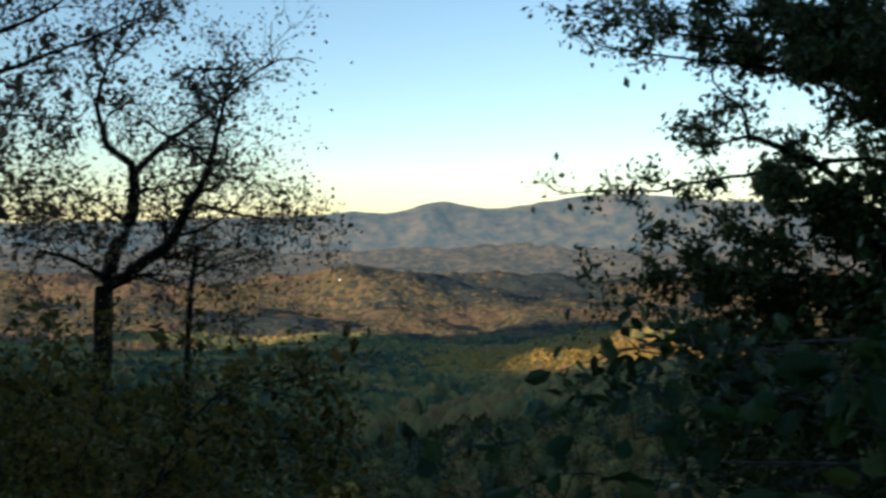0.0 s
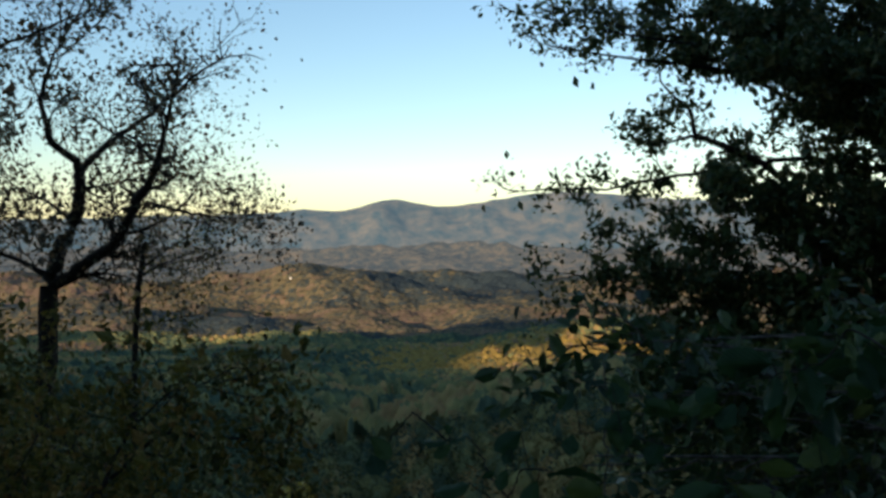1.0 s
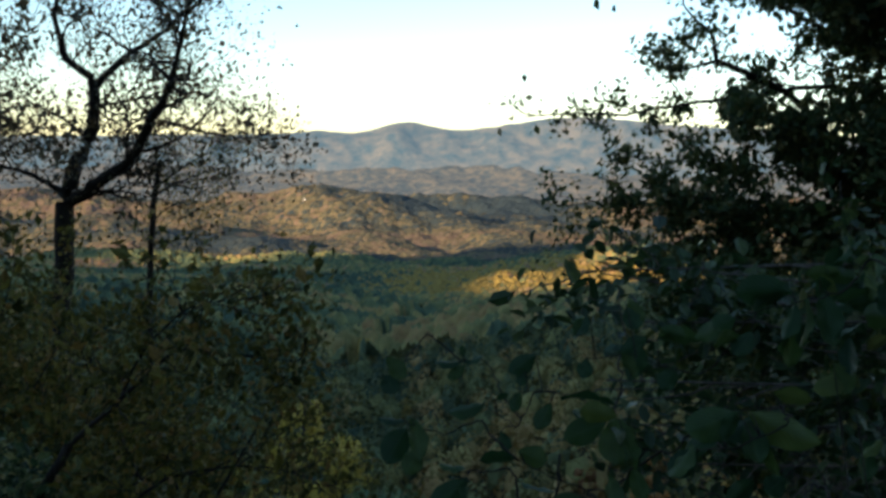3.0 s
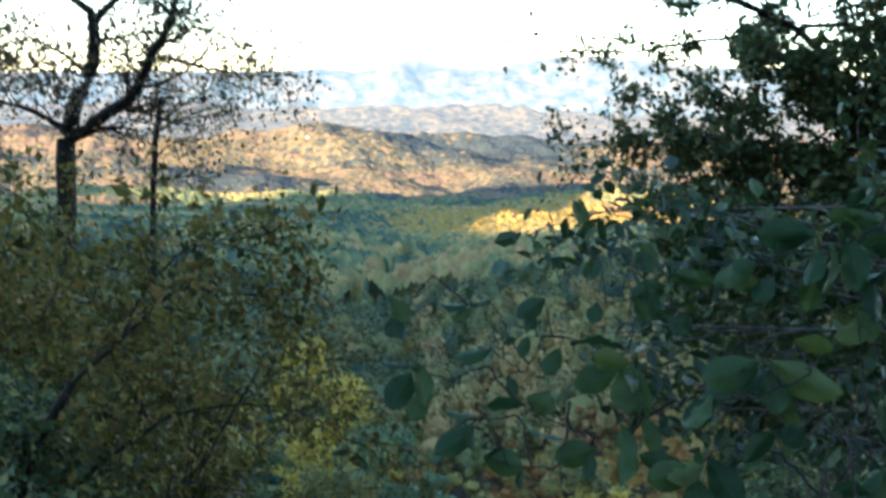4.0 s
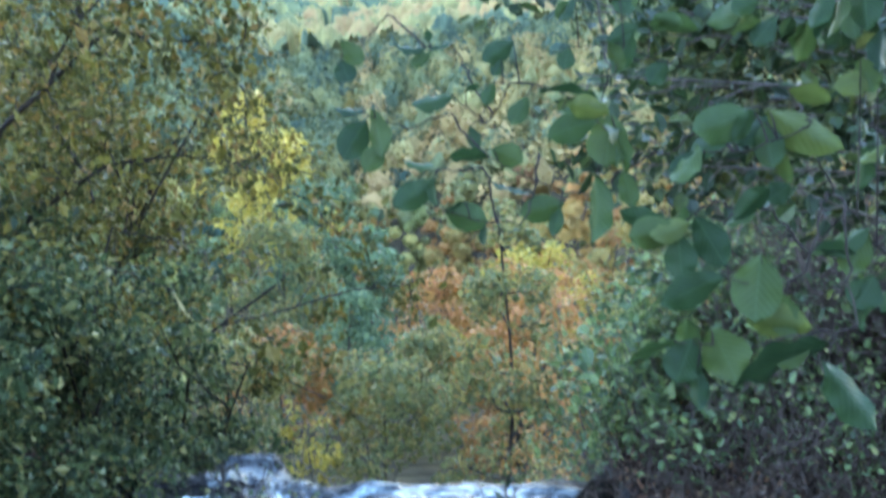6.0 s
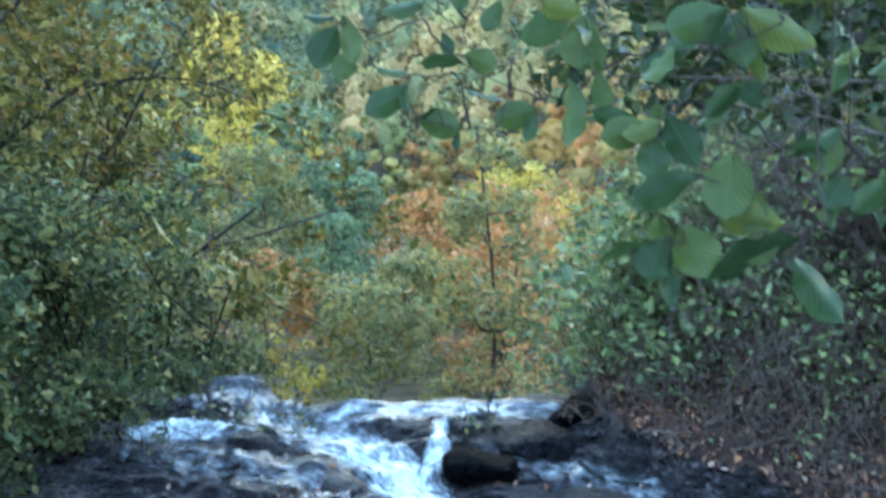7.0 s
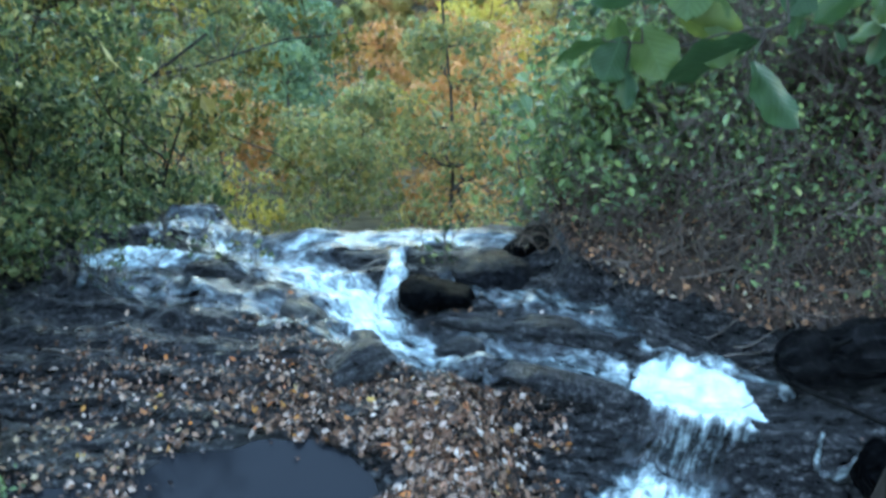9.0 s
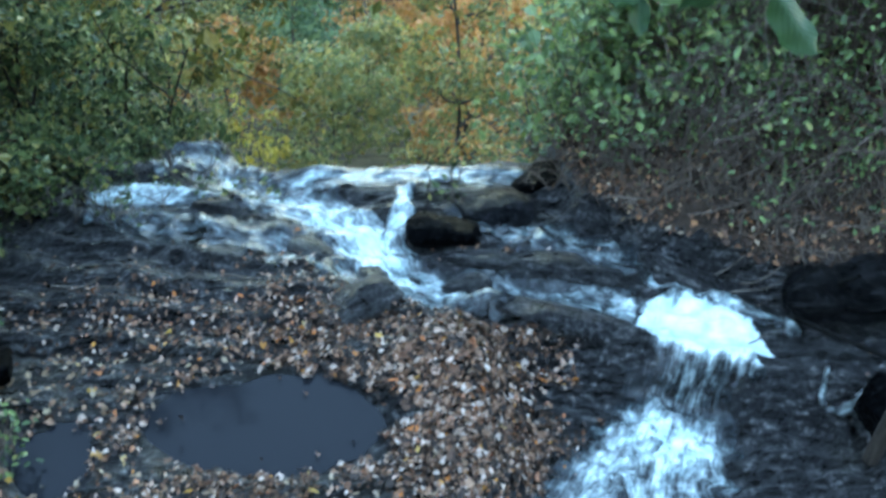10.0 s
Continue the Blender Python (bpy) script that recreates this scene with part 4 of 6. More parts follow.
def boulder(x, y, sx, sy, sz, turn, seed, label, sink=0.35, mat=M_BOULDER):
    bm = bmesh.new()
    bmesh.ops.create_icosphere(bm, subdivisions=4, radius=1.0)
    off = Vector((seed * 7.3, seed * 3.1, 0))
    br = random.Random(seed)
    cuts = [(Vector((br.gauss(0, 1), br.gauss(0, 1), br.gauss(0, 0.8))).normalized(), br.uniform(0.62, 0.9)) for _ in range(14)]
    for v in bm.verts:
        c = v.co.copy()
        for k in range(3):
            c[k] = math.copysign(abs(c[k]) ** 0.8, c[k])
        for flat, far in cuts:
            c -= flat * max(0.0, c.dot(flat) - far)
        c *= 1.2 + 0.12 * noise.noise(c * 1.3 + off) + 0.08 * abs(noise.noise(c * 3.5 + off)) + 0.05 * noise.noise(c * 9 + off)
        v.co = Vector((c.x * sx, c.y * sy, c.z * sz))
    me = bpy.data.meshes.new("boulder")
    bm.to_mesh(me)
    bm.free()
    me.polygons.foreach_set("use_smooth", np.full(len(me.polygons), True))
    me.materials.append(mat)
    ob = tagged(new("boulder", me), label, "rock", "boulders in the stream")
    ob.matrix_world = pose(x, y, float(bed(x, y)) + sz * (1 - 2 * sink), 0, 0, turn)
    return ob


boulder(1.06, 5.43, 0.24, 0.16, 0.085, -8, 1, "dark wet boulder in midstream")
boulder(1.5, 5.7, 0.28, 0.2, 0.09, 10, 2, "blue-grey flat boulder behind another in midstream", mat=M_WETSLAB)
boulder(-0.58, 5.92, 0.17, 0.1, 0.07, 0, 3, "small wet stone in white water", mat=M_ROCK)
boulder(0.42, 4.62, 0.22, 0.15, 0.09, 20, 4, "rounded wet boulder beside the chute", mat=M_ROCK)
boulder(0.1, 5.3, 0.16, 0.1, 0.06, -20, 5, "low wet stone in the stream", mat=M_ROCK)
boulder(1.15, 4.88, 0.19, 0.1, 0.1, -5, 6, "low wet stone in the stream", mat=M_ROCK)
boulder(1.75, 5.02, 0.3, 0.12, 0.07, -14, 7, "long wet ledge stone beside the stream", mat=M_ROCK)
boulder(2.6, 4.85, 0.3, 0.13, 0.1, -28, 8, "dark stone under the bank", mat=M_ROCK)
boulder(2.0, 6.1, 0.3, 0.16, 0.1, 0, 9, "dark stone at the brink")
boulder(-1.75, 4.2, 0.16, 0.12, 0.08, 15, 10, "pale stone at the edge of the slab")
boulder(2.0, 4.88, 0.2, 0.08, 0.07, -14, 11, "wet stone splashed by white water", mat=M_ROCK)
boulder(3.5, 3.5, 0.3, 0.2, 0.14, 30, 12, "dark stone beside the step")
boulder(0.5, 5.05, 0.12, 0.08, 0.05, 0, 13, "small wet stone in the chute", mat=M_ROCK)
boulder(1.68, 4.42, 0.36, 0.12, 0.06, -18, 14, "smooth pale grey slab beside the step", mat=M_SLAB)
boulder(1.3, 5.15, 0.26, 0.1, 0.06, -6, 15, "low wet stone in the stream", mat=M_ROCK)
boulder(0.72, 4.98, 0.1, 0.07, 0.05, 10, 16, "small wet stone in the chute", mat=M_ROCK)

# the fallen log on the bank
log_root = tagged(new("fallen_log"), "thick dark wet log lying on the bank", "log")
log_root.location = (3.66, 4.28, float(bed(3.6, 4.2)) + 0.25)
lp = smooth_line([(-0.62, 0.0, 0.02), (0, 0.02, 0.05), (0.8, 0.1, 0.1), (1.6, 0.25, 0.3)], 26)
lp = smooth_line(lp, 60)
v, f = tubes([(lp, 0.19 + 0.02 * np.sin(np.arange(60) * 0.55) - 0.16 * np.exp(-np.arange(60) / 3.0))], 28)
turn = np.arange(len(v)) % 28
flake = 0.022 * np.sign(np.sin(turn * 1.1 + np.floor(np.arange(len(v)) / 28 / 9) * 1.7)) + 0.012 * np.sin(turn * 2.3 + np.arange(len(v)) / 28 * 0.35)
v = v + flake[:, None] * np.stack([0 * turn, np.cos(turn / 28 * 6.283), np.sin(turn / 28 * 6.283)], 1) + 0.005 * np.random.default_rng(5).normal(size=v.shape)
thing("trunk", mesh_of("trunk", v, f, M_WETLOG, True), log_root)
v, f = tubes([(smooth_line([(-0.3, -0.02, 0.13), (-0.32, -0.1, 0.25), (-0.3, -0.16, 0.34)], 6), np.linspace(0.03, 0.012, 6)), (smooth_line([(-0.55, -0.1, -0.06), (-0.2, -0.35, -0.1), (0.25, -0.6, -0.16)], 8), np.linspace(0.02, 0.01, 8))], 7)
thing("branch_stub", mesh_of("branch_stub", v, f, M_LOG, True), log_root)

# fallen leaves
r = np.random.default_rng(12)
n = 300000
lx, ly = r.uniform(-3.6, 6.0, n), r.uniform(2.2, 7.2, n)
rb, lb = np.interp(ly, RIGHT_BANK[:, 1], RIGHT_BANK[:, 0]), np.interp(ly, LEFT_BANK[:, 1], LEFT_BANK[:, 0])
pile = 1.5 * bump_at(lx, ly, 0.8, 3.95, 1.15, 0.7, -0.1) + 0.55 * bump_at(lx, ly, -0.8, 3.35, 1.2, 0.42) + 0.2 * bump_at(lx, ly, -1.0, 4.75, 1.1, 0.35) + 0.8 * bump_at(lx, ly, 0.9, 3.2, 0.6, 0.5)
pile = pile * np.clip(0.95 + 0.8 * rough_field(lx * 0.6, ly * 1.3, 0.5, 3, 1), 0.05, 1.5)
for cx, cy, sx, sy, turn in POOLS:
    pile = np.where(bump_at(lx, ly, cx, cy, sx, sy, turn) > 0.3 + 0.16 * rough_field(lx, ly, 0.16, 3, 7), 0.002, pile)
pile = np.where((flow_distance(lx, ly) < 0.3) & (ly > 4.1), 0.0, pile)
pile = pile * np.clip(1 - (lx - 1.0 - 0.6 * (ly - 3.4) - 0.4 * rough_field(lx, ly, 0.6, 3, 2)) / 0.45 * (lx < 3.4), 0, 1)
pile = np.where(lx > rb + 0.1, 0.45 + 0.3 * rough_field(lx, ly, 0.8, 2, 3), pile)
pile = np.where(lx < lb - 0.1, 0.3, pile)
keep = r.random(n) < np.clip(pile, 0, 1) * 0.8
lx, ly = lx[keep], ly[keep]


def litter_mesh(x, y, size, r, mat=M_LITTER):
    """Curled leaves lying on the bed: five-cornered blades with a fold."""
    n = len(x)
    e = 0.05
    z = bed(x, y)
    for cx, cy, sx, sy, turn in POOLS:
        z = np.where(bump_at(x, y, cx, cy, sx, sy, turn) > 0.15, np.maximum(z, -0.062), z)
    nx, ny = -(bed(x + e, y) - z) / e, -(bed(x, y + e) - z) / e
    nrm = np.stack([np.clip(nx, -1, 1), np.clip(ny, -1, 1), np.ones(n)], 1) + r.normal(size=(n, 3)) * 0.5
    nrm /= np.linalg.norm(nrm, axis=1)[:, None]
    a = r.normal(size=(n, 3))
    a -= nrm * (a * nrm).sum(1)[:, None]
    a /= np.linalg.norm(a, axis=1)[:, None]
    b = np.cross(nrm, a)
    s = (size * np.exp(np.clip(r.normal(size=n), -2, 1.6) * 0.4))[:, None]
    c = np.stack([x, y, z + 0.012 + 0.02 * r.random(n)], 1)
    k = r.uniform(0.05, 0.4, (n, 1)) * s
    w = r.uniform(0.2, 0.48, (n, 1)) * s
    p, q, g, h = r.uniform(0.45, 1.35, (4, n, 1))
    v = np.stack([c - a * s * 0.5, c - a * s * 0.1 + b * w * p + nrm * k * g, c + a * s * 0.25 + b * w * 0.8 * q + nrm * k * 0.6, c + a * s * 0.55 + nrm * k * 0.5, c + a * s * 0.25 - b * w * 0.8 * g + nrm * k * 0.6 * p, c - a * s * 0.1 - b * w * h + nrm * k * q], 1).reshape(-1, 3)
    i = np.arange(n)[:, None] * 6
    return v, np.concatenate([np.stack([i + [0, 1, 2, 3], i + [0, 3, 4, 5]], 1).reshape(-1, 4)])


on_bank = (lx > np.interp(ly, RIGHT_BANK[:, 1], RIGHT_BANK[:, 0])) | (lx < np.interp(ly, LEFT_BANK[:, 1], LEFT_BANK[:, 0]))
M_BANK_LITTER = leaf_material("bank_leaves", [(0.0, (0.02, 0.012, 0.009)), (0.5, (0.08, 0.042, 0.026)), (0.8, (0.19, 0.095, 0.055)), (0.93, (0.38, 0.17, 0.075)), (1.0, (0.45, 0.36, 0.27))], spread=1.0, rough=0.6, glow=0.1)
thinned = on_bank & (r.random(len(lx)) < 0.8)
v, f = litter_mesh(lx[thinned], ly[thinned], 0.036, r)
tagged(thing("bank_litter", mesh_of("bank_litter", v, f, M_BANK_LITTER)), "dark brown fallen leaves covering the banks", "fallen leaves", kind="stuff")
lx, ly = lx[~on_bank], ly[~on_bank]
v, f = litter_mesh(lx, ly, 0.027 + 0.012 * bump_at(lx, ly, 0.6, 3.8, 1.6, 0.75), r)
tagged(thing("leaf_litter", mesh_of("leaf_litter", v, f, M_LITTER)), "brown and tan fallen leaves strewn on rock", "fallen leaves", kind="stuff")

M_FALLEN = leaf_material("dry_fallen_leaf", [(0.0, (0.06, 0.035, 0.022)), (0.3, (0.16, 0.09, 0.05)), (0.6, (0.28, 0.18, 0.11)), (0.82, (0.42, 0.32, 0.22)), (0.92, (0.52, 0.3, 0.06)), (1.0, (0.42, 0.14, 0.05))], spread=0.0, rough=0.5, glow=0.1, source="object")


def lobed_leaf(seed):
    """A dry leaf with wavy lobes, curled up at its edge."""
    r = np.random.default_rng(seed)
    a = np.linspace(0, 2 * np.pi, 14, endpoint=False)
    rad = 0.5 * (0.72 + 0.28 * np.cos(a * (5 if seed % 2 else 3)) + 0.05 * r.normal(size=14))
    x, y = np.cos(a) * rad, np.sin(a) * rad * (0.62 if seed % 2 else 0.45)
    z = 0.5 * y ** 2 * r.uniform(1.0, 2.4) + 0.25 * x ** 2 * r.uniform(-0.6, 1.2) + 0.03 * r.normal(size=14)
    v = np.concatenate([[[0, 0, 0]], np.stack([x, y, z], 1)])
    f = np.stack([np.zeros(14, int), 1 + np.arange(14), 1 + (np.arange(14) + 1) % 14], 1)
    return mesh_of("fallen_leaf", v, f, M_FALLEN, True)


DRY = [lobed_leaf(k) for k in range(6)]
r = np.random.default_rng(77)
placed = 0
while placed < 240:
    a, k = r.uniform(0, 6.28), r.uniform(1.02, 2.1)
    x, y = -0.17 + 0.72 * k * math.cos(a) * 1.1, 3.72 + 0.42 * k * math.sin(a)
    if placed % 3 == 0:
        x, y = r.uniform(-1.8, 1.2), r.uniform(3.0, 4.6)
    if y < 2.9 or x > 1.3 or bump_at(x, y, -0.17, 3.72, 0.66, 0.34) > 0.3:
        continue
    ob = tagged(new("fallen_leaf", DRY[int(r.integers(0, 6))]), "curled dry autumn leaf lying on wet rock", "leaf", "fallen leaves on the rock")
    w = r.uniform(0.05, 0.09)
    ob.matrix_world = pose(x, y, float(bed(x, y)) + 0.022, r.normal() * 16, r.normal() * 16, r.uniform(0, 360)) @ Matrix.Diagonal((w, w, w, 1))
    placed += 1
for k in range(26):
    x, y = (r.uniform(2.6, 5.4), r.uniform(4.0, 6.2)) if k < 20 else (r.uniform(-1.7, 0.2), r.uniform(4.4, 5.2))
    a, L = r.uniform(-0.5, 0.5), r.uniform(0.2, 0.5)
    pts = [(x + math.cos(a) * L * t, y + math.sin(a) * L * t, float(bed(x + math.cos(a) * L * t, y + math.sin(a) * L * t)) + 0.03 + 0.02 * math.sin(t * 9 + k)) for t in (0, 0.3, 0.6, 1.0)]
    v, f = tubes([(smooth_line(pts, 10), np.linspace(0.009, 0.003, 10))], 6)
    tagged(thing("fallen_twig", mesh_of("fallen_twig", v, f, M_TWIG, True)), "thin grey dead twig lying on the ground", "twig", "fallen twigs")

# a white house far down in the woods
house = tagged(new("house"), "small white house among the distant woods", "house")
house.location = (-234, 2210, float(land(-234, 2210)) + 8)
house.scale = (0.4, 0.4, 0.4)
M_WHITE, hn, hl, hb = material("white_wall_paint")
ht = node(hn, "ShaderNodeTexNoise", Scale=2.0, Detail=3.0)
hr = ramp(hn, [(0.3, (0.68, 0.67, 0.64)), (0.7, (0.82, 0.81, 0.78))])
hl.new(ht.outputs["Fac"], hr.inputs[0])
hl.new(hr.outputs[0], hb.inputs["Base Color"])
hb.inputs["Roughness"].default_value = 0.8
v = np.array([(x, y, z) for z in (-6, 5) for x, y in ((-5, -3.5), (5, -3.5), (5, 3.5), (-5, 3.5))], float)
thing("wall", mesh_of("wall", v, [(0, 1, 5, 4), (1, 2, 6, 5), (2, 3, 7, 6), (3, 0, 4, 7)], M_WHITE), house)
v = np.array([(-5.5, -4, 4.9), (5.5, -4, 4.9), (5.5, 0, 7.6), (-5.5, 0, 7.6), (5.5, 4, 4.9), (-5.5, 4, 4.9), (-5.5, -4, 4.6), (5.5, -4, 4.6), (5.5, 4, 4.6), (-5.5, 4, 4.6)], float)
thing("roof", mesh_of("roof", v, [(0, 1, 2, 3), (3, 2, 4, 5), (6, 7, 1, 0), (5, 4, 8, 9), (7, 8, 4, 2), (9, 6, 3, 5)], M_LOG), house)

# ---------------------------------------------------------------- trees beside the view


def limbed_tree(name, label, y, limbs, radii, seed, twig, level, leaves, leaf, reach, mat, depth=1.2, skip=1, kids=4, ends=3, group="", slim=0.6, lift=0.05, taper=0.0, thin=None, space=0.0):
    """A tree from its main limbs (x, z); finer limbs and twigs grow from them."""
    r = np.random.default_rng(seed)
    root = tagged(new(name), label, "tree", group)
    root.location = (limbs[0][0][0], y, limbs[0][0][1])
    o = np.array(root.location)
    tips = []
    for k, (limb, ra) in enumerate(zip(limbs, radii)):
        n = 5 * len(limb)
        out = r.normal() * depth if k > 0 else 0.0
        p = smooth_line([(x, y, z) for x, z in limb], n)
        p[1:-1] += r.normal(size=(n - 2, 3)) * ra * 0.13
        p[:, 1] += out * np.linspace(0, 1, n) ** 1.3 if k >= skip else 0
        lines = [(p - o, np.linspace(ra, ra * (0.8 if k == 0 else 0.6 if k < skip else 0.13), n))]
        if k >= skip:
            for q in range(2, n, max(2, round(space * n / np.linalg.norm(np.diff(p, axis=0), axis=1).sum()))):
                d = p[q] - p[q - 1]
                d = d / np.linalg.norm(d) + r.normal(size=3) * 0.75
                d /= np.linalg.norm(d)
                grow(p[q] - o, d, twig * r.uniform(0.6, 1.3) * (1 - taper * q / n), max(ra * 0.22, 0.006), level, r, lines, tips, 0.25, lift, kids, 0.8)
        tv, tf = tubes(lines, 8 if k < 2 else 5)
        part_name = "trunk" if k == 0 else "branch"
        thing(part_name, mesh_of(part_name, tv, tf, M_BARK, True), root)
    pts = spread_round(tips, leaves, reach, r)
    if thin:
        pts = pts[r.random(len(pts)) < np.clip((pts[:, 0] + o[0] - thin[0]) / (thin[1] - thin[0]), 0.16, 1)]
    cv, cf = leaf_cloud(pts, leaf, r, 0.4, slim)
    thing("foliage", mesh_of("foliage", cv, cf, mat), root)
    return root


limbed_tree("gnarled_tree", "bare-limbed forked tree with sparse dark leaves", 22.5, [
    [(-7.95, -7.0), (-7.91, -0.27), (-7.86, 1.31), (-7.82, 3.01)],
    [(-7.82, 3.01), (-7.61, 3.79), (-7.15, 4.64), (-7.08, 5.49), (-7.13, 5.85)],
    [(-7.13, 5.85), (-7.72, 6.26), (-7.80, 7.17), (-7.42, 8.01), (-6.86, 8.66)],
    [(-7.10, 5.68), (-6.29, 6.52), (-5.64, 7.04), (-5.05, 7.88), (-4.72, 8.46)],
    [(-7.75, 3.04), (-6.96, 3.51), (-6.15, 4.05), (-5.55, 4.94), (-5.02, 5.75), (-4.70, 6.65), (-4.33, 7.69)],
    [(-6.15, 4.03), (-6.53, 4.38), (-6.56, 4.71), (-6.30, 4.94)],
    [(-7.36, 3.27), (-6.57, 3.35), (-5.92, 3.25)],
    [(-7.85, 3.25), (-8.46, 3.64), (-9.24, 3.92), (-9.44, 3.27)],
    [(-7.28, 4.47), (-7.80, 4.94), (-8.58, 5.29), (-9.16, 5.75)],
    [(-5.49, 4.90), (-4.61, 4.68), (-3.70, 4.55), (-3.11, 4.73)],
    [(-7.11, 5.23), (-6.30, 5.36), (-5.39, 5.62), (-4.48, 5.49)],
], [0.27, 0.2, 0.10, 0.09, 0.17, 0.05, 0.065, 0.08, 0.05, 0.05, 0.04], 5, 1.6, 1, 11500, 0.078, 0.24, M_BROWN, skip=2, slim=0.8, kids=6)
limbed_tree("slender_tree", "slender broken-topped tree with thin foliage", 25.0, [
    [(-6.68, -7.0), (-6.58, 0.95), (-6.49, 2.99), (-6.28, 3.98)],
    [(-6.46, 3.06), (-5.85, 3.43), (-5.13, 3.64), (-4.55, 3.86)],
    [(-6.43, 3.28), (-5.63, 3.86), (-4.84, 4.29), (-4.11, 4.44)],
    [(-6.55, 1.83), (-5.72, 1.97), (-4.99, 2.05)],
    [(-6.53, 2.41), (-6.15, 2.84), (-5.57, 3.02)],
], [0.095, 0.04, 0.04, 0.03, 0.03], 6, 1.0, 1, 2700, 0.07, 0.2, M_OLIVE)
limbed_tree("leafy_tree", "tall dark tree with leafy reaching limbs", 17.0, [
    [(-9.26, -4.5), (-9.11, 3.47), (-8.87, 6.42), (-8.24, 9.34)],
    [(-9.01, 3.67), (-8.31, 4.46), (-7.32, 4.70), (-6.53, 4.56), (-5.94, 4.61)],
    [(-8.88, 5.44), (-8.09, 6.42), (-7.10, 6.37), (-6.42, 6.27)],
    [(-8.77, 6.81), (-7.69, 7.10), (-6.80, 7.40), (-5.72, 7.79), (-4.83, 8.18)],
    [(-8.66, 7.79), (-7.68, 7.79), (-6.69, 8.27), (-5.90, 8.95)],
    [(-8.88, 5.93), (-8.10, 5.44), (-7.50, 6.03), (-7.10, 6.81)],
], [0.2, 0.03, 0.05, 0.06, 0.06, 0.03], 7, 0.9, 1, 6200, 0.075, 0.16, M_BROWN, depth=0.6, slim=0.8)
limbed_tree("spreading_tree", "large dark leafy tree reaching over the gorge", 11.0, [
    [(6.9, -1.0), (6.8, 3.84), (6.7, 5.74), (6.6, 8.26)],
    [(6.75, 3.25), (5.78, 3.45), (5.07, 4.35), (4.56, 4.91), (4.11, 5.24), (3.44, 5.48)],
    [(3.44, 5.48), (3.40, 5.74), (3.02, 6.06), (2.97, 6.37)],
    [(3.44, 5.48), (3.22, 5.43), (3.00, 5.34), (2.64, 5.43)],
    [(6.75, 4.91), (5.57, 5.11), (4.71, 5.25), (3.95, 5.13), (2.84, 4.96), (2.40, 4.85), (1.82, 4.89), (1.29, 4.82)],
] + [[(6.75, a), (5.65, a + 0.2), (0.45 * x + 3.1, 0.25 * (a + 0.2) + 0.75 * z), (0.8 * x + 1.13, 0.1 * a + 0.9 * z), (x, z)] for a, x, z in [
    (5.2, 1.65, 6.5), (3.76, 2.55, 4.42), (6.05, 1.87, 7.07), (2.74, 1.63, 3.96), (2.35, 1.89, 3.45), (7.18, 2.63, 7.63), (1.84, 2.34, 2.62),
    (1.0, 3.1, 1.9), (5.0, 4.6, 6.2), (6.0, 4.4, 7.0), (4.4, 4.9, 4.5), (7.2, 4.1, 7.9), (5.4, 4.9, 5.5), (0.1, 3.6, 1.0), (5.5, 1.25, 6.5), (5.9, 1.8, 6.85), (5.7, 2.3, 6.65), (6.3, 2.5, 7.0), (6.6, 3.2, 7.2), (5.6, 3.3, 6.5)]
], [0.2, 0.06, 0.03, 0.02, 0.045, 0.05, 0.03, 0.04, 0.03, 0.03, 0.04, 0.03, 0.03, 0.04, 0.04, 0.04, 0.04, 0.04, 0.03] + [0.035] * 6, 8, 0.62, 1, 42000, 0.066, 0.08, M_RIGHT, depth=0.7, skip=2, slim=0.6, kids=5, taper=0.45, thin=(0.2, 4.4), space=0.3)
limbed_tree("crowded_tree", "dark dense tree crowding the bank", 9.2, [[(6.2, -1.0), (6.1, 3.0), (6.0, 5.5), (5.9, 7.2)]] + [
    [(6.1, z - 0.7), (5.6, z - 0.25), (0.5 * (x + 5.7), z - 0.05), (x + 0.45, z)] for x, z in [
        (3.0, 6.6), (3.2, 6.25), (2.9, 6.0), (3.3, 5.85), (4.0, 5.65), (4.1, 5.4), (4.2, 5.1), (2.9, 4.85), (3.2, 4.65), (2.6, 4.5), (2.4, 4.3), (1.9, 4.05), (1.75, 3.85), (2.1, 3.65),
        (1.9, 3.45), (2.1, 3.2), (2.3, 2.95), (2.5, 2.65), (2.7, 2.3), (2.9, 1.9), (4.6, 4.4), (4.4, 3.6), (4.5, 6.8), (4.4, 7.2)]],
    [0.14] + [0.026] * 24, 18, 0.5, 1, 62000, 0.075, 0.09, M_RIGHT, depth=0.8, slim=0.6, kids=4, taper=0.4)


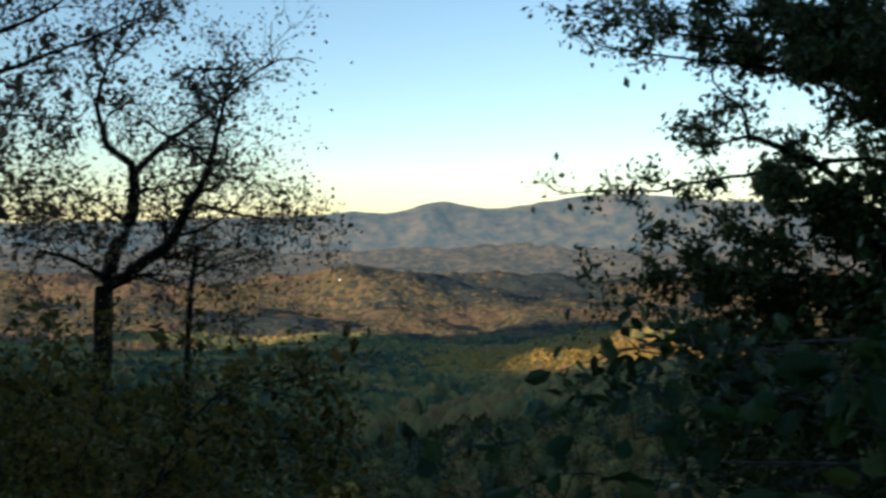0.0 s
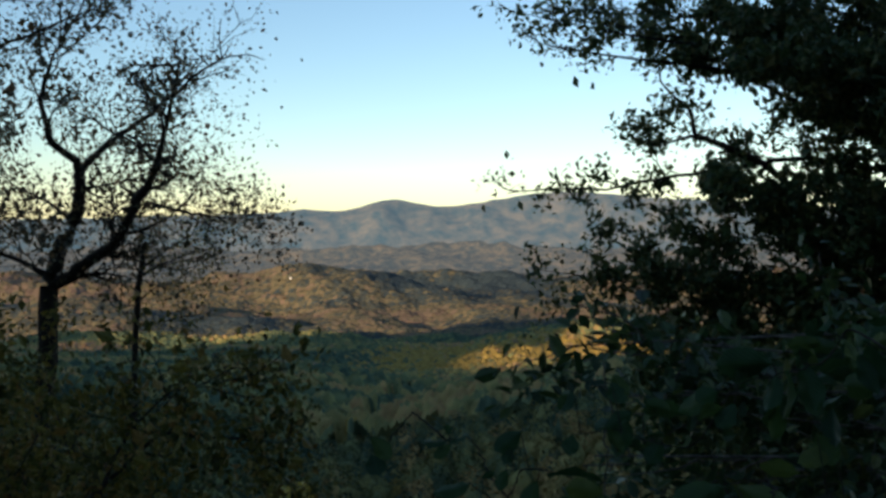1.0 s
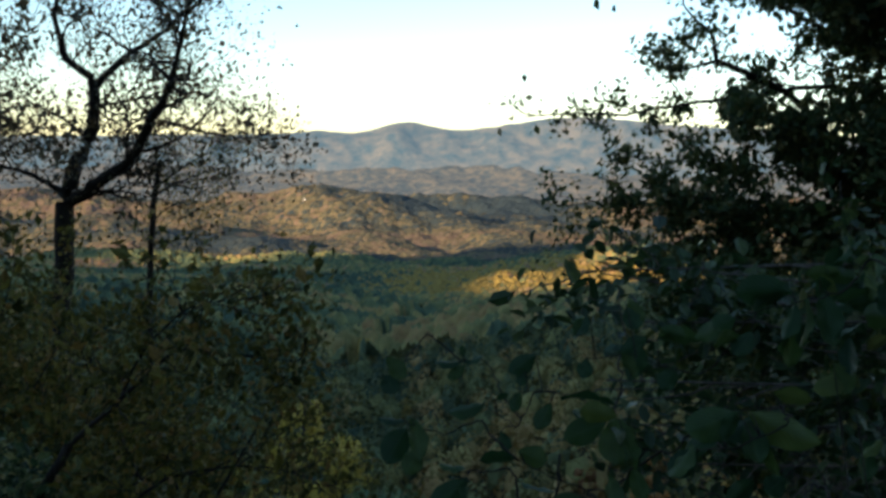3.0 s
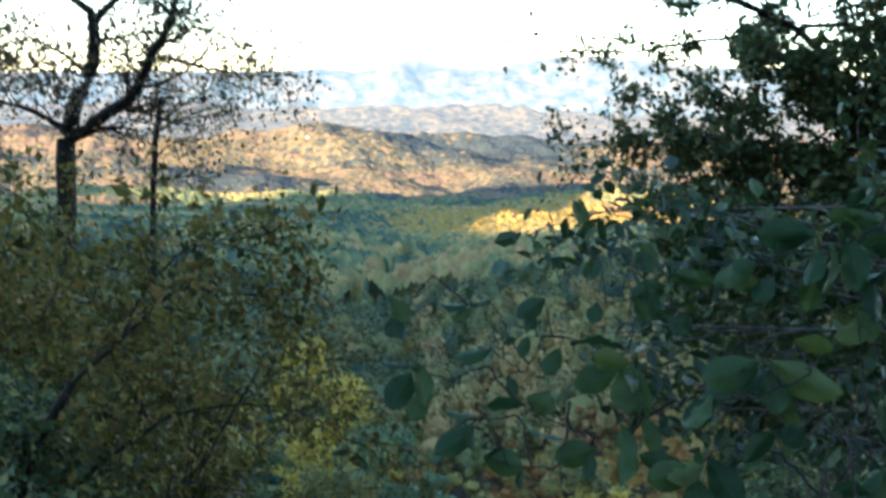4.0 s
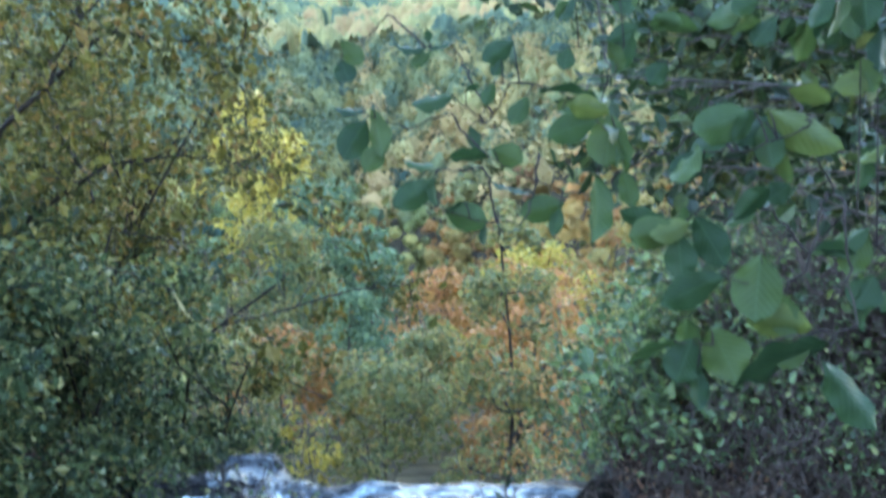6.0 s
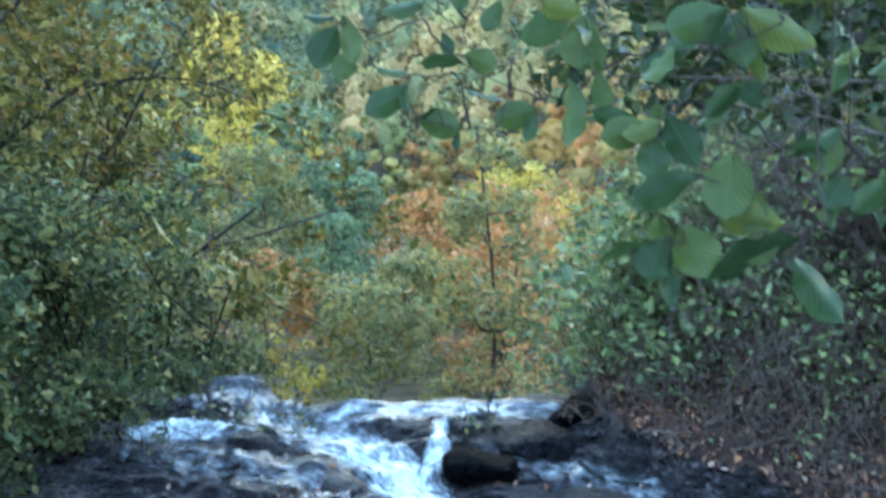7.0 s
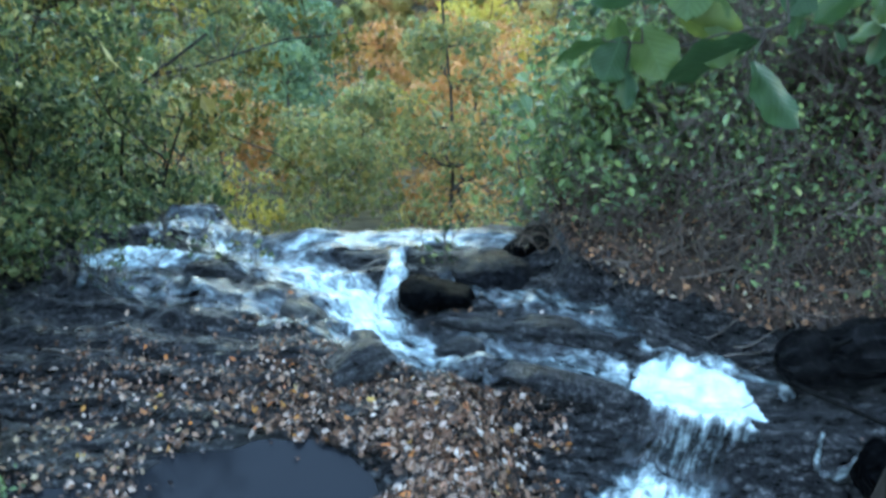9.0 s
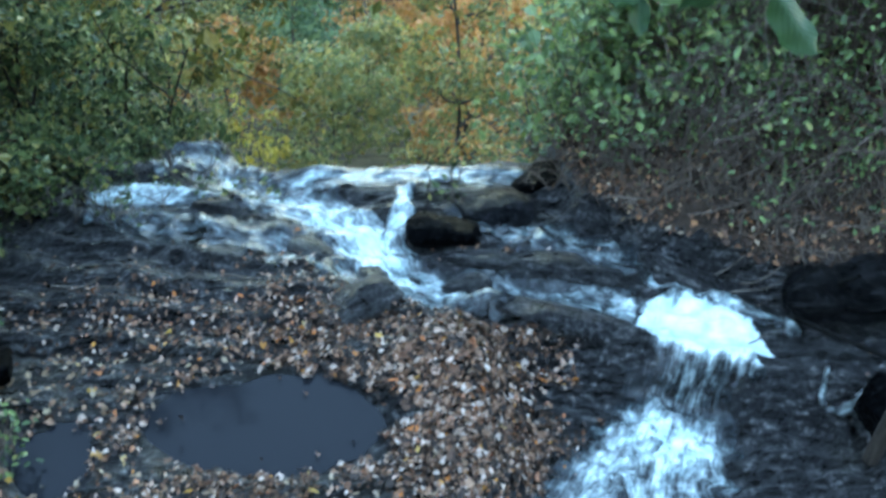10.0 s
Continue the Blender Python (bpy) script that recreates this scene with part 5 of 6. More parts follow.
def shrub(name, label, x, y, height, spread, seed, stems, leaves, leaf, mat, lean=(0, 0), twigs=M_TWIG, group="shrubs on the banks", z=None, kids=4, slim=0.55, bare=0.15, fork=(0.45, 0.7), rounded=False):
    """Many stems from one root, forking into twigs, with a cloud of leaves."""
    r = np.random.default_rng(seed)
    base = float(z) if z is not None else (float(bed(x, y)) if -6 < x < 7.5 and 0.7 < y < 8.6 else float(land(x, y)))
    root = tagged(new(name), label, "shrub", group)
    root.location = (x, y, base - 0.1)
    tips = []
    for k in range(stems):
        lines = []
        a = k * 2.4 + r.uniform(-0.4, 0.4)
        tilt = r.uniform(0.1, 0.9) * spread / height
        d = np.array([math.cos(a) * tilt + lean[0], math.sin(a) * tilt + lean[1], 1.0])
        grow((r.normal() * 0.12, r.normal() * 0.12, 0), d / np.linalg.norm(d), height * r.uniform(0.55, 0.92), 0.010 + 0.004 * height, 2, r, lines, tips, 0.13, 0.03, kids, 0.75, fork)
        tv, tf = tubes(lines, 3)
        thing("stem", mesh_of("stem", tv, tf, twigs, True), root)
    pts = spread_round(tips, leaves, 0.10 * spread, r)
    pts = pts[pts[:, 2] > bare * height]
    cv, cf = (round_leaves if rounded else leaf_cloud)(pts, leaf, r, 0.3, slim)
    thing("foliage", mesh_of("foliage", cv, cf, mat), root)
    return root


# the bank on the side of the gnarled tree
def bank_height(x, y, angle):
    """Height of a shrub whose top stands so many degrees below eye level, fitted to the camera's view."""
    return max(1.0, 4.45 - math.hypot(x, y) * math.tan(radians(angle)) - float(bed(x, y) if x > -6 and y < 8.6 else land(x, y)))


for k, (x, y, angle, s, mat, size, num) in enumerate([
        (-2.9, 5.6, 19, 1.1, M_SHRUB, 0.06, 11000), (-3.4, 7.4, 13, 1.4, M_SHRUB, 0.065, 15000), (-2.3, 7.2, 18, 1.0, M_SHRUB, 0.06, 11000),
        (-4.6, 9.4, 9.5, 1.7, M_OLIVE, 0.08, 15000), (-3.7, 9.8, 11.5, 1.3, M_OLIVE, 0.075, 15000), (-5.8, 11.5, 8.6, 1.8, M_OLIVE, 0.09, 14000),
        (-2.6, 4.6, 27, 0.8, M_SHRUB, 0.055, 5000), (-5.4, 12.8, 9.5, 1.6, M_OLIVE, 0.09, 12000), (-7.6, 13.0, 6.2, 2.0, M_OLIVE, 0.1, 13000), (-1.9, 8.4, 25, 0.9, M_SHRUB, 0.065, 10000),
        (-4.3, 6.2, 13, 1.3, M_SHRUB, 0.065, 12000), (-6.3, 16.0, 9.5, 2.0, M_OLIVE, 0.12, 11000), (-9.5, 16.0, 5.0, 2.2, M_OLIVE, 0.12, 11000),
        (-4.2, 12.2, 10.4, 1.2, M_OLIVE, 0.085, 10000), (-4.3, 11.0, 10.5, 1.3, M_OLIVE, 0.08, 9000), (-5.2, 14.5, 9.8, 1.7, M_OLIVE, 0.1, 8000)]):
    shrub("shrub", "dense green and olive shrub on the steep bank", x, y, bank_height(x, y, angle), s, 100 + k, 11, int(num * (1.4 if y > 9 else 1.2)), size * 1.12, mat, twigs=M_BARK, kids=4, fork=(0.26, 0.44))
for k, (x, y, h, s, num) in enumerate([(-2.0, 3.45, 0.7, 0.6, 1800), (-2.15, 4.0, 0.8, 0.7, 2200), (-2.2, 4.5, 0.55, 0.5, 1200), (-2.35, 5.0, 0.7, 0.6, 1600), (-2.3, 5.5, 0.7, 0.6, 1600), (-2.1, 5.95, 0.6, 0.55, 1500), (-1.75, 6.4, 0.55, 0.5, 1300),
                                      (-1.45, 6.75, 0.5, 0.45, 1100), (-2.7, 3.6, 0.8, 0.7, 1800), (-2.9, 4.3, 0.9, 0.7, 2000), (-2.5, 6.4, 1.0, 0.7, 2400), (-3.0, 5.0, 1.1, 0.8, 2400)]):
    shrub("undergrowth", "low dark leafy undergrowth along the rock", x, y, h, s, 500 + k, 6, num, 0.055, M_SHRUB, twigs=M_BARK, kids=4, group="undergrowth on the bank", bare=0.0, fork=(0.3, 0.5))
# arching branches over the gorge
limbed_tree("arching_tree", "leaning tree with arched limbs and yellowing leaves", 7.0, [
    [(-3.2, -0.2), (-2.95, 1.0), (-2.74, 1.75), (-2.45, 2.27)],
    [(-2.45, 2.27), (-2.08, 2.61), (-1.63, 3.04), (-1.26, 2.99), (-0.76, 2.97)],
    [(-2.85, 0.6), (-2.54, 1.36), (-2.27, 1.67), (-1.69, 2.10), (-1.17, 2.20), (-0.73, 2.16), (-0.49, 1.97)],
    [(-2.08, 2.61), (-1.9, 3.0), (-1.6, 3.3), (-1.2, 3.35)],
], [0.045, 0.022, 0.025, 0.015], 9, 0.5, 1, 3800, 0.065, 0.11, M_OLIVE, depth=0.3, skip=1)
# the bank on the other side
for k, (x, y, h, s, mat, size, num) in enumerate([
        (2.5, 6.6, 1.4, 0.9, M_BANKLEAF, 0.085, 2600), (2.3, 6.9, 1.1, 0.6, M_BANKLEAF, 0.08, 700), (3.3, 6.3, 1.4, 0.9, M_BANKLEAF, 0.07, 1700), (4.3, 5.8, 1.5, 1.0, M_BANKLEAF, 0.07, 1900),
        (3.9, 7.2, 1.9, 1.1, M_BANKLEAF, 0.07, 4000), (5.2, 6.8, 2.2, 1.3, M_BANKLEAF, 0.075, 5000), (5.4, 5.2, 1.3, 0.9, M_BANKLEAF, 0.07, 2200), (4.9, 9.0, 2.8, 1.6, M_OLIVE_PALE, 0.075, 8000), (3.0, 8.6, 2.0, 1.1, M_OLIVE_PALE, 0.075, 5000),
        (6.2, 11.0, 3.8, 1.8, M_OLIVE_PALE, 0.08, 8000), (5.0, 13.5, 4.2, 1.8, M_ORANGE, 0.09, 6000), (8.2, 13.5, 4.6, 2.2, M_OLIVE_PALE, 0.09, 8000), (7.0, 8.0, 3.0, 1.6, M_SHRUB, 0.075, 7000)]):
    shrub("shrub", "twiggy shrub with glossy green leaves on the bank", x, y, h, s, 200 + k, 9, num, size, mat, kids=5, slim=0.6, rounded=True)


for k, (x, y, h, s, num) in enumerate([(2.35, 6.0, 0.8, 0.6, 260), (2.9, 5.7, 0.9, 0.7, 300), (3.5, 5.5, 1.0, 0.8, 320), (4.2, 5.2, 1.0, 0.8, 300), (4.9, 4.7, 0.8, 0.8, 260), (3.2, 5.1, 0.5, 0.6, 120), (3.9, 4.8, 0.5, 0.6, 150), (2.2, 6.5, 0.7, 0.5, 320)]):
    shrub("bare_shrub", "low tangled bare twigs with a few green leaves", x, y, h, s, 240 + k, 11, num // 2, 0.05, M_BANKLEAF, twigs=M_THICKET, kids=4, slim=0.6, rounded=True)
for k, (x, y, h, num) in enumerate([(2.35, 6.25, 0.5, 260), (2.6, 5.95, 0.5, 260), (2.9, 5.7, 0.45, 240), (3.2, 5.5, 0.45, 240), (3.5, 5.4, 0.45, 220), (3.85, 5.25, 0.4, 200), (4.2, 5.05, 0.45, 220), (2.75, 6.3, 0.6, 300), (3.3, 5.9, 0.6, 300), (3.8, 5.6, 0.6, 300), (4.5, 5.2, 0.5, 240), (-1.68, 3.3, 0.4, 160), (-1.8, 3.55, 0.5, 200)]):
    shrub("undergrowth", "low yellow-green leafy herbs on the bank", x, y, h, 0.55, 560 + k, 7, num, 0.045, M_BANKLEAF, twigs=M_THICKET, kids=4, group="undergrowth on the bank", bare=0.0, fork=(0.35, 0.6), rounded=True)
for k, (x, y, h) in enumerate([(2.15, 5.85, 0.4), (2.45, 5.6, 0.4), (2.75, 5.4, 0.42), (3.05, 5.2, 0.42), (3.35, 5.05, 0.4), (3.7, 4.95, 0.4), (4.05, 4.8, 0.4), (3.0, 5.55, 0.55), (3.5, 5.3, 0.55), (4.4, 4.9, 0.5)]):
    shrub("bare_shrub", "low tangle of dead brown twigs among fallen leaves", x, y, h, 0.75, 290 + k, 9, 40, 0.045, M_BROWN, twigs=M_THICKET, kids=4, bare=0.0, fork=(0.5, 0.85), rounded=True)
for k, (x, y, h) in enumerate([(3.0, 6.3, 1.5), (3.5, 6.1, 1.7), (4.0, 5.9, 1.6), (4.5, 5.6, 1.6), (5.0, 5.4, 1.5), (3.7, 6.7, 1.9), (4.4, 6.4, 1.9)]):
    shrub("bare_shrub", "thicket of upright bare brown stems with few leaves", x, y, h, 0.7, 270 + k, 16, 420, 0.055, M_BANKLEAF, twigs=M_THICKET, kids=5, slim=0.6, fork=(0.5, 0.8), rounded=True)


for k, (x, y, h, s, num, mat) in enumerate([(-0.75, 6.05, 0.35, 0.3, 60, M_SHRUB), (-0.4, 6.2, 0.3, 0.28, 50, M_SHRUB), (-1.15, 5.75, 0.35, 0.3, 60, M_SHRUB), (-0.95, 6.35, 0.4, 0.3, 70, M_SHRUB), (1.15, 6.05, 0.32, 0.2, 40, M_SHRUB),
                                            (3.95, 4.65, 0.32, 0.3, 90, M_BANKLEAF), (4.25, 4.5, 0.28, 0.3, 80, M_BANKLEAF), (4.2, 3.3, 0.35, 0.35, 110, M_BANKLEAF), (-2.0, 4.3, 0.4, 0.4, 140, M_SHRUB), (-2.05, 5.1, 0.45, 0.4, 160, M_SHRUB), (-1.7, 5.9, 0.4, 0.35, 120, M_SHRUB)]):
    shrub("sprig", "small leafy sprig growing from a crack in wet rock", x, y, h, s, 400 + k, 5, num, 0.05, mat, kids=3, group="sprigs on the rock")


# ---------------------------------------------------------------- the sapling with large leaves close by
def blade(seed):
    """A leaf of unit size, broadest past its middle and blunt at the tip, folded at the midrib and waved; the stalk is at the origin."""
    r = np.random.default_rng(seed)
    n, k = 16, 7
    t = 0.5 - 0.5 * np.cos(np.linspace(0, np.pi, n))
    w = 0.5 * np.maximum(0, np.sin(np.pi * t ** 1.25)) ** 0.62 * (1 + 0.03 * np.sin(t * 13 + seed))
    w[0], w[-1] = 0.012, 0.02
    u = np.linspace(-1, 1, k)
    x = u[None] * w[:, None] * (1 + 0.05 * np.sin(t * 9 + seed))[:, None]
    y = np.broadcast_to(t[:, None], x.shape) - 0.03 * (u ** 2)[None]
    z = np.abs(u)[None] * w[:, None] * r.uniform(0.08, 0.3) - r.uniform(0.02, 0.25) * (t ** 2)[:, None] + 0.03 * np.sin(t * 14 + seed)[:, None] * u[None] + 0.02 * np.cos(t * 19 + seed)[:, None] * (u ** 2)[None]
    return mesh_of("leaf", np.stack([x, y, z], -1).reshape(-1, 3), grid_faces(n, k), M_GLOSSY_LARGE, True)


M_GLOSSY_LARGE = leaf_material("large_green_leaves", [(0.0, (0.018, 0.046, 0.017)), (0.5, (0.032, 0.072, 0.024)), (0.8, (0.05, 0.09, 0.024)), (0.95, (0.062, 0.1, 0.025)), (1.0, (0.1, 0.13, 0.03))], spread=0.5, rough=0.5, gloss=0.2, glow=0.3, source="object")
ln, ll, lb = M_GLOSSY_LARGE.node_tree.nodes, M_GLOSSY_LARGE.node_tree.links, M_GLOSSY_LARGE.node_tree.nodes["Principled BSDF"]
lc = ln.new("ShaderNodeTexCoord")
lx3 = ln.new("ShaderNodeSeparateXYZ")
ll.new(lc.outputs["Object"], lx3.inputs[0])
away = ln.new("ShaderNodeMath")
away.operation = "ABSOLUTE"
ll.new(lx3.outputs[0], away.inputs[0])
slant = ln.new("ShaderNodeMath")
slant.operation = "MULTIPLY_ADD"
ll.new(away.outputs[0], slant.inputs[0])
slant.inputs[1].default_value = -0.8
ll.new(lx3.outputs[1], slant.inputs[2])
comb = ln.new("ShaderNodeCombineXYZ")
ll.new(slant.outputs[0], comb.inputs[0])
rib = node(ln, "ShaderNodeTexWave", Scale=2.6, Distortion=0.4)
ll.new(comb.outputs[0], rib.inputs["Vector"])
mid_rib = ramp(ln, [(0.006, (0.16, 0.16, 0.16)), (0.03, (0, 0, 0))])
ll.new(away.outputs[0], mid_rib.inputs[0])
rib_line = ramp(ln, [(0.86, (0, 0, 0)), (0.98, (0.04, 0.04, 0.04))])
ll.new(rib.outputs["Fac"], rib_line.inputs[0])
veins = mixer(ln, ll, "LIGHTEN", 1.0, mid_rib.outputs[0], rib_line.outputs[0])
leaf_colour = lb.inputs["Base Color"].links[0].from_socket
paler = mixer(ln, ll, "MIX", veins, leaf_colour, (0.11, 0.19, 0.10))
ll.new(paler, lb.inputs["Base Color"])
bump(ln, ll, lb, rib.outputs["Fac"], 0.12, 0.02)
BLADES = [blade(k) for k in range(6)]
sapling = tagged(new("sapling"), "young tree with large glossy green leaves", "tree")
sapling.location = (1.75, 1.5, -0.3)
so = np.array([1.75, 1.5, -0.3])
v, f = tubes([(smooth_line([(0, 0, 0), (-0.05, 0.0, 2.0), (-0.05, 0.05, 4.2), (0.05, 0.1, 5.2)], 16), np.linspace(0.045, 0.02, 16))], 10)
thing("trunk", mesh_of("trunk", v, f, M_BARK, True), sapling)
r = np.random.default_rng(33)


WOOD = np.stack([np.full(40, 1.70), np.full(40, 1.55), np.linspace(3.2, 4.9, 40)], 1)


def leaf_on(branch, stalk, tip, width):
    """A leaf from its stalk to its tip; its face is turned to the camera's viewpoint, its breadth tilted away by so
    much.
    """
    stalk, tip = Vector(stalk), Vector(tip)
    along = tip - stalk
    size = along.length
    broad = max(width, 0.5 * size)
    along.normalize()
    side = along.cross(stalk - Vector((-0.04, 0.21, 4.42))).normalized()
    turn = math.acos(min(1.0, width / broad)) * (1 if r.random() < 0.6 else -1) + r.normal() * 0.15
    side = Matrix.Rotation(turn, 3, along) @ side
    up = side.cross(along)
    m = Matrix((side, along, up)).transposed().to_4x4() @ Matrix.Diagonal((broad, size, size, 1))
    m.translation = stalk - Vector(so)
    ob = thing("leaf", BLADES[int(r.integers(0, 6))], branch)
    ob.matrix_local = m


def twig(leaves):
    global WOOD
    """A twig from the nearest wood to a spray of leaves (stalk, tip, width); a short shoot runs to every leaf."""
    stalks = np.array([leaf[:3] for leaf in leaves])
    order = np.argsort(-stalks[:, 0])
    hub = stalks[order[0]] + [0.04, 0.0, 0.01]
    far = np.linalg.norm(WOOD - hub, axis=1) + 9.0 * (WOOD[:, 0] < hub[0] + 0.06)
    root = WOOD[np.argmin(far)]
    knee = root * 0.5 + hub * 0.5 + np.array([0.0, 0.03 * r.normal(), 0.03 + 0.02 * r.normal()])
    line = smooth_line([root, knee, hub, stalks.mean(axis=0), stalks[order[-1]]], 34)
    line += 0.006 * np.cumsum(r.normal(size=line.shape), axis=0) * np.sin(np.linspace(0, np.pi, 34))[:, None] * 0.6
    lines = [(line - so, np.linspace(0.0024, 0.0009, 34))]
    WOOD = np.concatenate([WOOD, line])
    for st in stalks:
        near = line[np.argmin(np.linalg.norm(line - st, axis=1) + 0.15 * (line[:, 0] < st[0]))]
        lines.append((smooth_line([near, near * 0.4 + st * 0.6 + [0, 0, 0.006], st], 6) - so, np.linspace(0.0016, 0.0009, 6)))
    v, f = tubes(lines, 6)
    branch = thing("branch", mesh_of("branch", v, f, M_BARK, True), sapling)
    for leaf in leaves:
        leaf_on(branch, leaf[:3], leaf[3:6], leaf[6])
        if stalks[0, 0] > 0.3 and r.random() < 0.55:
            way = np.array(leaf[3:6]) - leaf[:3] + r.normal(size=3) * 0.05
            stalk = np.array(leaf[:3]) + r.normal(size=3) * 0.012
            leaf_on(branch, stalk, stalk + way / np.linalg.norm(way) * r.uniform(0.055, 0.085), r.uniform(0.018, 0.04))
    return branch


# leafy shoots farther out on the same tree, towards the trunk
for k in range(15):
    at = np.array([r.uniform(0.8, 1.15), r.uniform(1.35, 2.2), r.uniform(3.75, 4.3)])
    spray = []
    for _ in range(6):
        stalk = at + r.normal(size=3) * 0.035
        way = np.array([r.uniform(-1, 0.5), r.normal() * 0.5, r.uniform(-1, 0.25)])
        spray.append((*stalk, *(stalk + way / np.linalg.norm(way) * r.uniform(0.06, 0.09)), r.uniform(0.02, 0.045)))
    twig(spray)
# the sprays over the stream, stalks and tips placed to fit the camera's view
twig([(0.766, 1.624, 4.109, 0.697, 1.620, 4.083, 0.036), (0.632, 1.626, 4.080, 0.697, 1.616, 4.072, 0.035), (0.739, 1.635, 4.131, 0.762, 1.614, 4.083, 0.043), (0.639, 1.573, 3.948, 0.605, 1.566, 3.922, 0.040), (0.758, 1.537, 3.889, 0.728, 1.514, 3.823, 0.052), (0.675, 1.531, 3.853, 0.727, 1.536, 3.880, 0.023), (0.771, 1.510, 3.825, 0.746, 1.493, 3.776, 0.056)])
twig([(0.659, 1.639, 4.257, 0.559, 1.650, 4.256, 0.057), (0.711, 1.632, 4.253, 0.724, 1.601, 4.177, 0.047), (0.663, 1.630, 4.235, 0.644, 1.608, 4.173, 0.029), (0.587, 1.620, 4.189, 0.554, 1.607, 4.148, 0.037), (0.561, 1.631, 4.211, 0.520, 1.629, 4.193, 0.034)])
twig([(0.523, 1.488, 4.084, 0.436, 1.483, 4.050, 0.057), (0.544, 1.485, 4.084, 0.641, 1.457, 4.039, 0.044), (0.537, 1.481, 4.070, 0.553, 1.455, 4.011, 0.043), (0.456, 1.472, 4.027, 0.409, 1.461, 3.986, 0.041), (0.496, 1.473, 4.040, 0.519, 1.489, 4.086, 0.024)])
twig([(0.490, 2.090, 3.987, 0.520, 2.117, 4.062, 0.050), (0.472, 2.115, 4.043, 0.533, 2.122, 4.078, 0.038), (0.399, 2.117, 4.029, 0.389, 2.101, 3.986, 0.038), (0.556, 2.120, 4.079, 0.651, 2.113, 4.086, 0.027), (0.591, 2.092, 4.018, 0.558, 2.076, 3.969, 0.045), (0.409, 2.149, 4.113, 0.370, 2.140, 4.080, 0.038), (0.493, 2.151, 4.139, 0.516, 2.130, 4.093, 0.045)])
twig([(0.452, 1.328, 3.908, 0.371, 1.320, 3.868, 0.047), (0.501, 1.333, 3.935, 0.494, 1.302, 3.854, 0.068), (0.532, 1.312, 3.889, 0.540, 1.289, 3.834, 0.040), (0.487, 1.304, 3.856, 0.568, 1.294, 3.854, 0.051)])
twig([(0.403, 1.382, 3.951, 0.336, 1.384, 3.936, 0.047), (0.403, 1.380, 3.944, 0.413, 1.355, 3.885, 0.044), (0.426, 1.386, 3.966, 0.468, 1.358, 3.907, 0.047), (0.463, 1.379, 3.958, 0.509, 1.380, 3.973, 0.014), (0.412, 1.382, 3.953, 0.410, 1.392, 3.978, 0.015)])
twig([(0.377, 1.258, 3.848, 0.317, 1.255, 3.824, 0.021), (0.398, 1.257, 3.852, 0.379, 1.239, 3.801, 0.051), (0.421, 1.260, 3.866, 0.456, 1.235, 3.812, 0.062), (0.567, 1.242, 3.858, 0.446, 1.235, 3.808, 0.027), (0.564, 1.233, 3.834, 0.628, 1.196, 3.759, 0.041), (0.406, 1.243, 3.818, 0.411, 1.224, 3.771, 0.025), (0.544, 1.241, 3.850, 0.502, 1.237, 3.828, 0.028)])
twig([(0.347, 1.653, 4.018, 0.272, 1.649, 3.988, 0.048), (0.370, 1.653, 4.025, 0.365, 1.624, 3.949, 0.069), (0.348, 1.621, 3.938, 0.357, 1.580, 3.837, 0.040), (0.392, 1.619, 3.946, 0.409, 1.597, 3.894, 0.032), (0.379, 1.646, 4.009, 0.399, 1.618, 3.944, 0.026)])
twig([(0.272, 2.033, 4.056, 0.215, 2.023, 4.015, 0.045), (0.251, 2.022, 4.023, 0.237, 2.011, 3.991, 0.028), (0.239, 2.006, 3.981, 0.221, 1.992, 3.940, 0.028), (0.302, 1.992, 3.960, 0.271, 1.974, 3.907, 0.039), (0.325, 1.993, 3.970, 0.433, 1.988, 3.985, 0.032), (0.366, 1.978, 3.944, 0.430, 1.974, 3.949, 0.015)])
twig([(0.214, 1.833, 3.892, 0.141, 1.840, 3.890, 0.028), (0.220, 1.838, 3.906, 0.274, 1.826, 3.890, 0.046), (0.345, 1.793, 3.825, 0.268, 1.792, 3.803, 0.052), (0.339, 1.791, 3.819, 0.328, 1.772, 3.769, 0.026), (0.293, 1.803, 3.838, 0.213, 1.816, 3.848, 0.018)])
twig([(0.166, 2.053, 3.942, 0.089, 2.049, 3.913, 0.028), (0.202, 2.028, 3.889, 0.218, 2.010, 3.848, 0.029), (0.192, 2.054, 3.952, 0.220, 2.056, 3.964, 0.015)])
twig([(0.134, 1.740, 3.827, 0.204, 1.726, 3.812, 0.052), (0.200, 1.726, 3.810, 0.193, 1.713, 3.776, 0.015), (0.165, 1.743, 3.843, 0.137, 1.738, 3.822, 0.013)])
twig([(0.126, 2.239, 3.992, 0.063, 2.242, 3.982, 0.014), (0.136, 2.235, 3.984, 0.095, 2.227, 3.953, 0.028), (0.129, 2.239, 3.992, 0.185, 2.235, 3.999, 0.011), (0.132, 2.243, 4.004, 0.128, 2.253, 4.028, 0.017)])
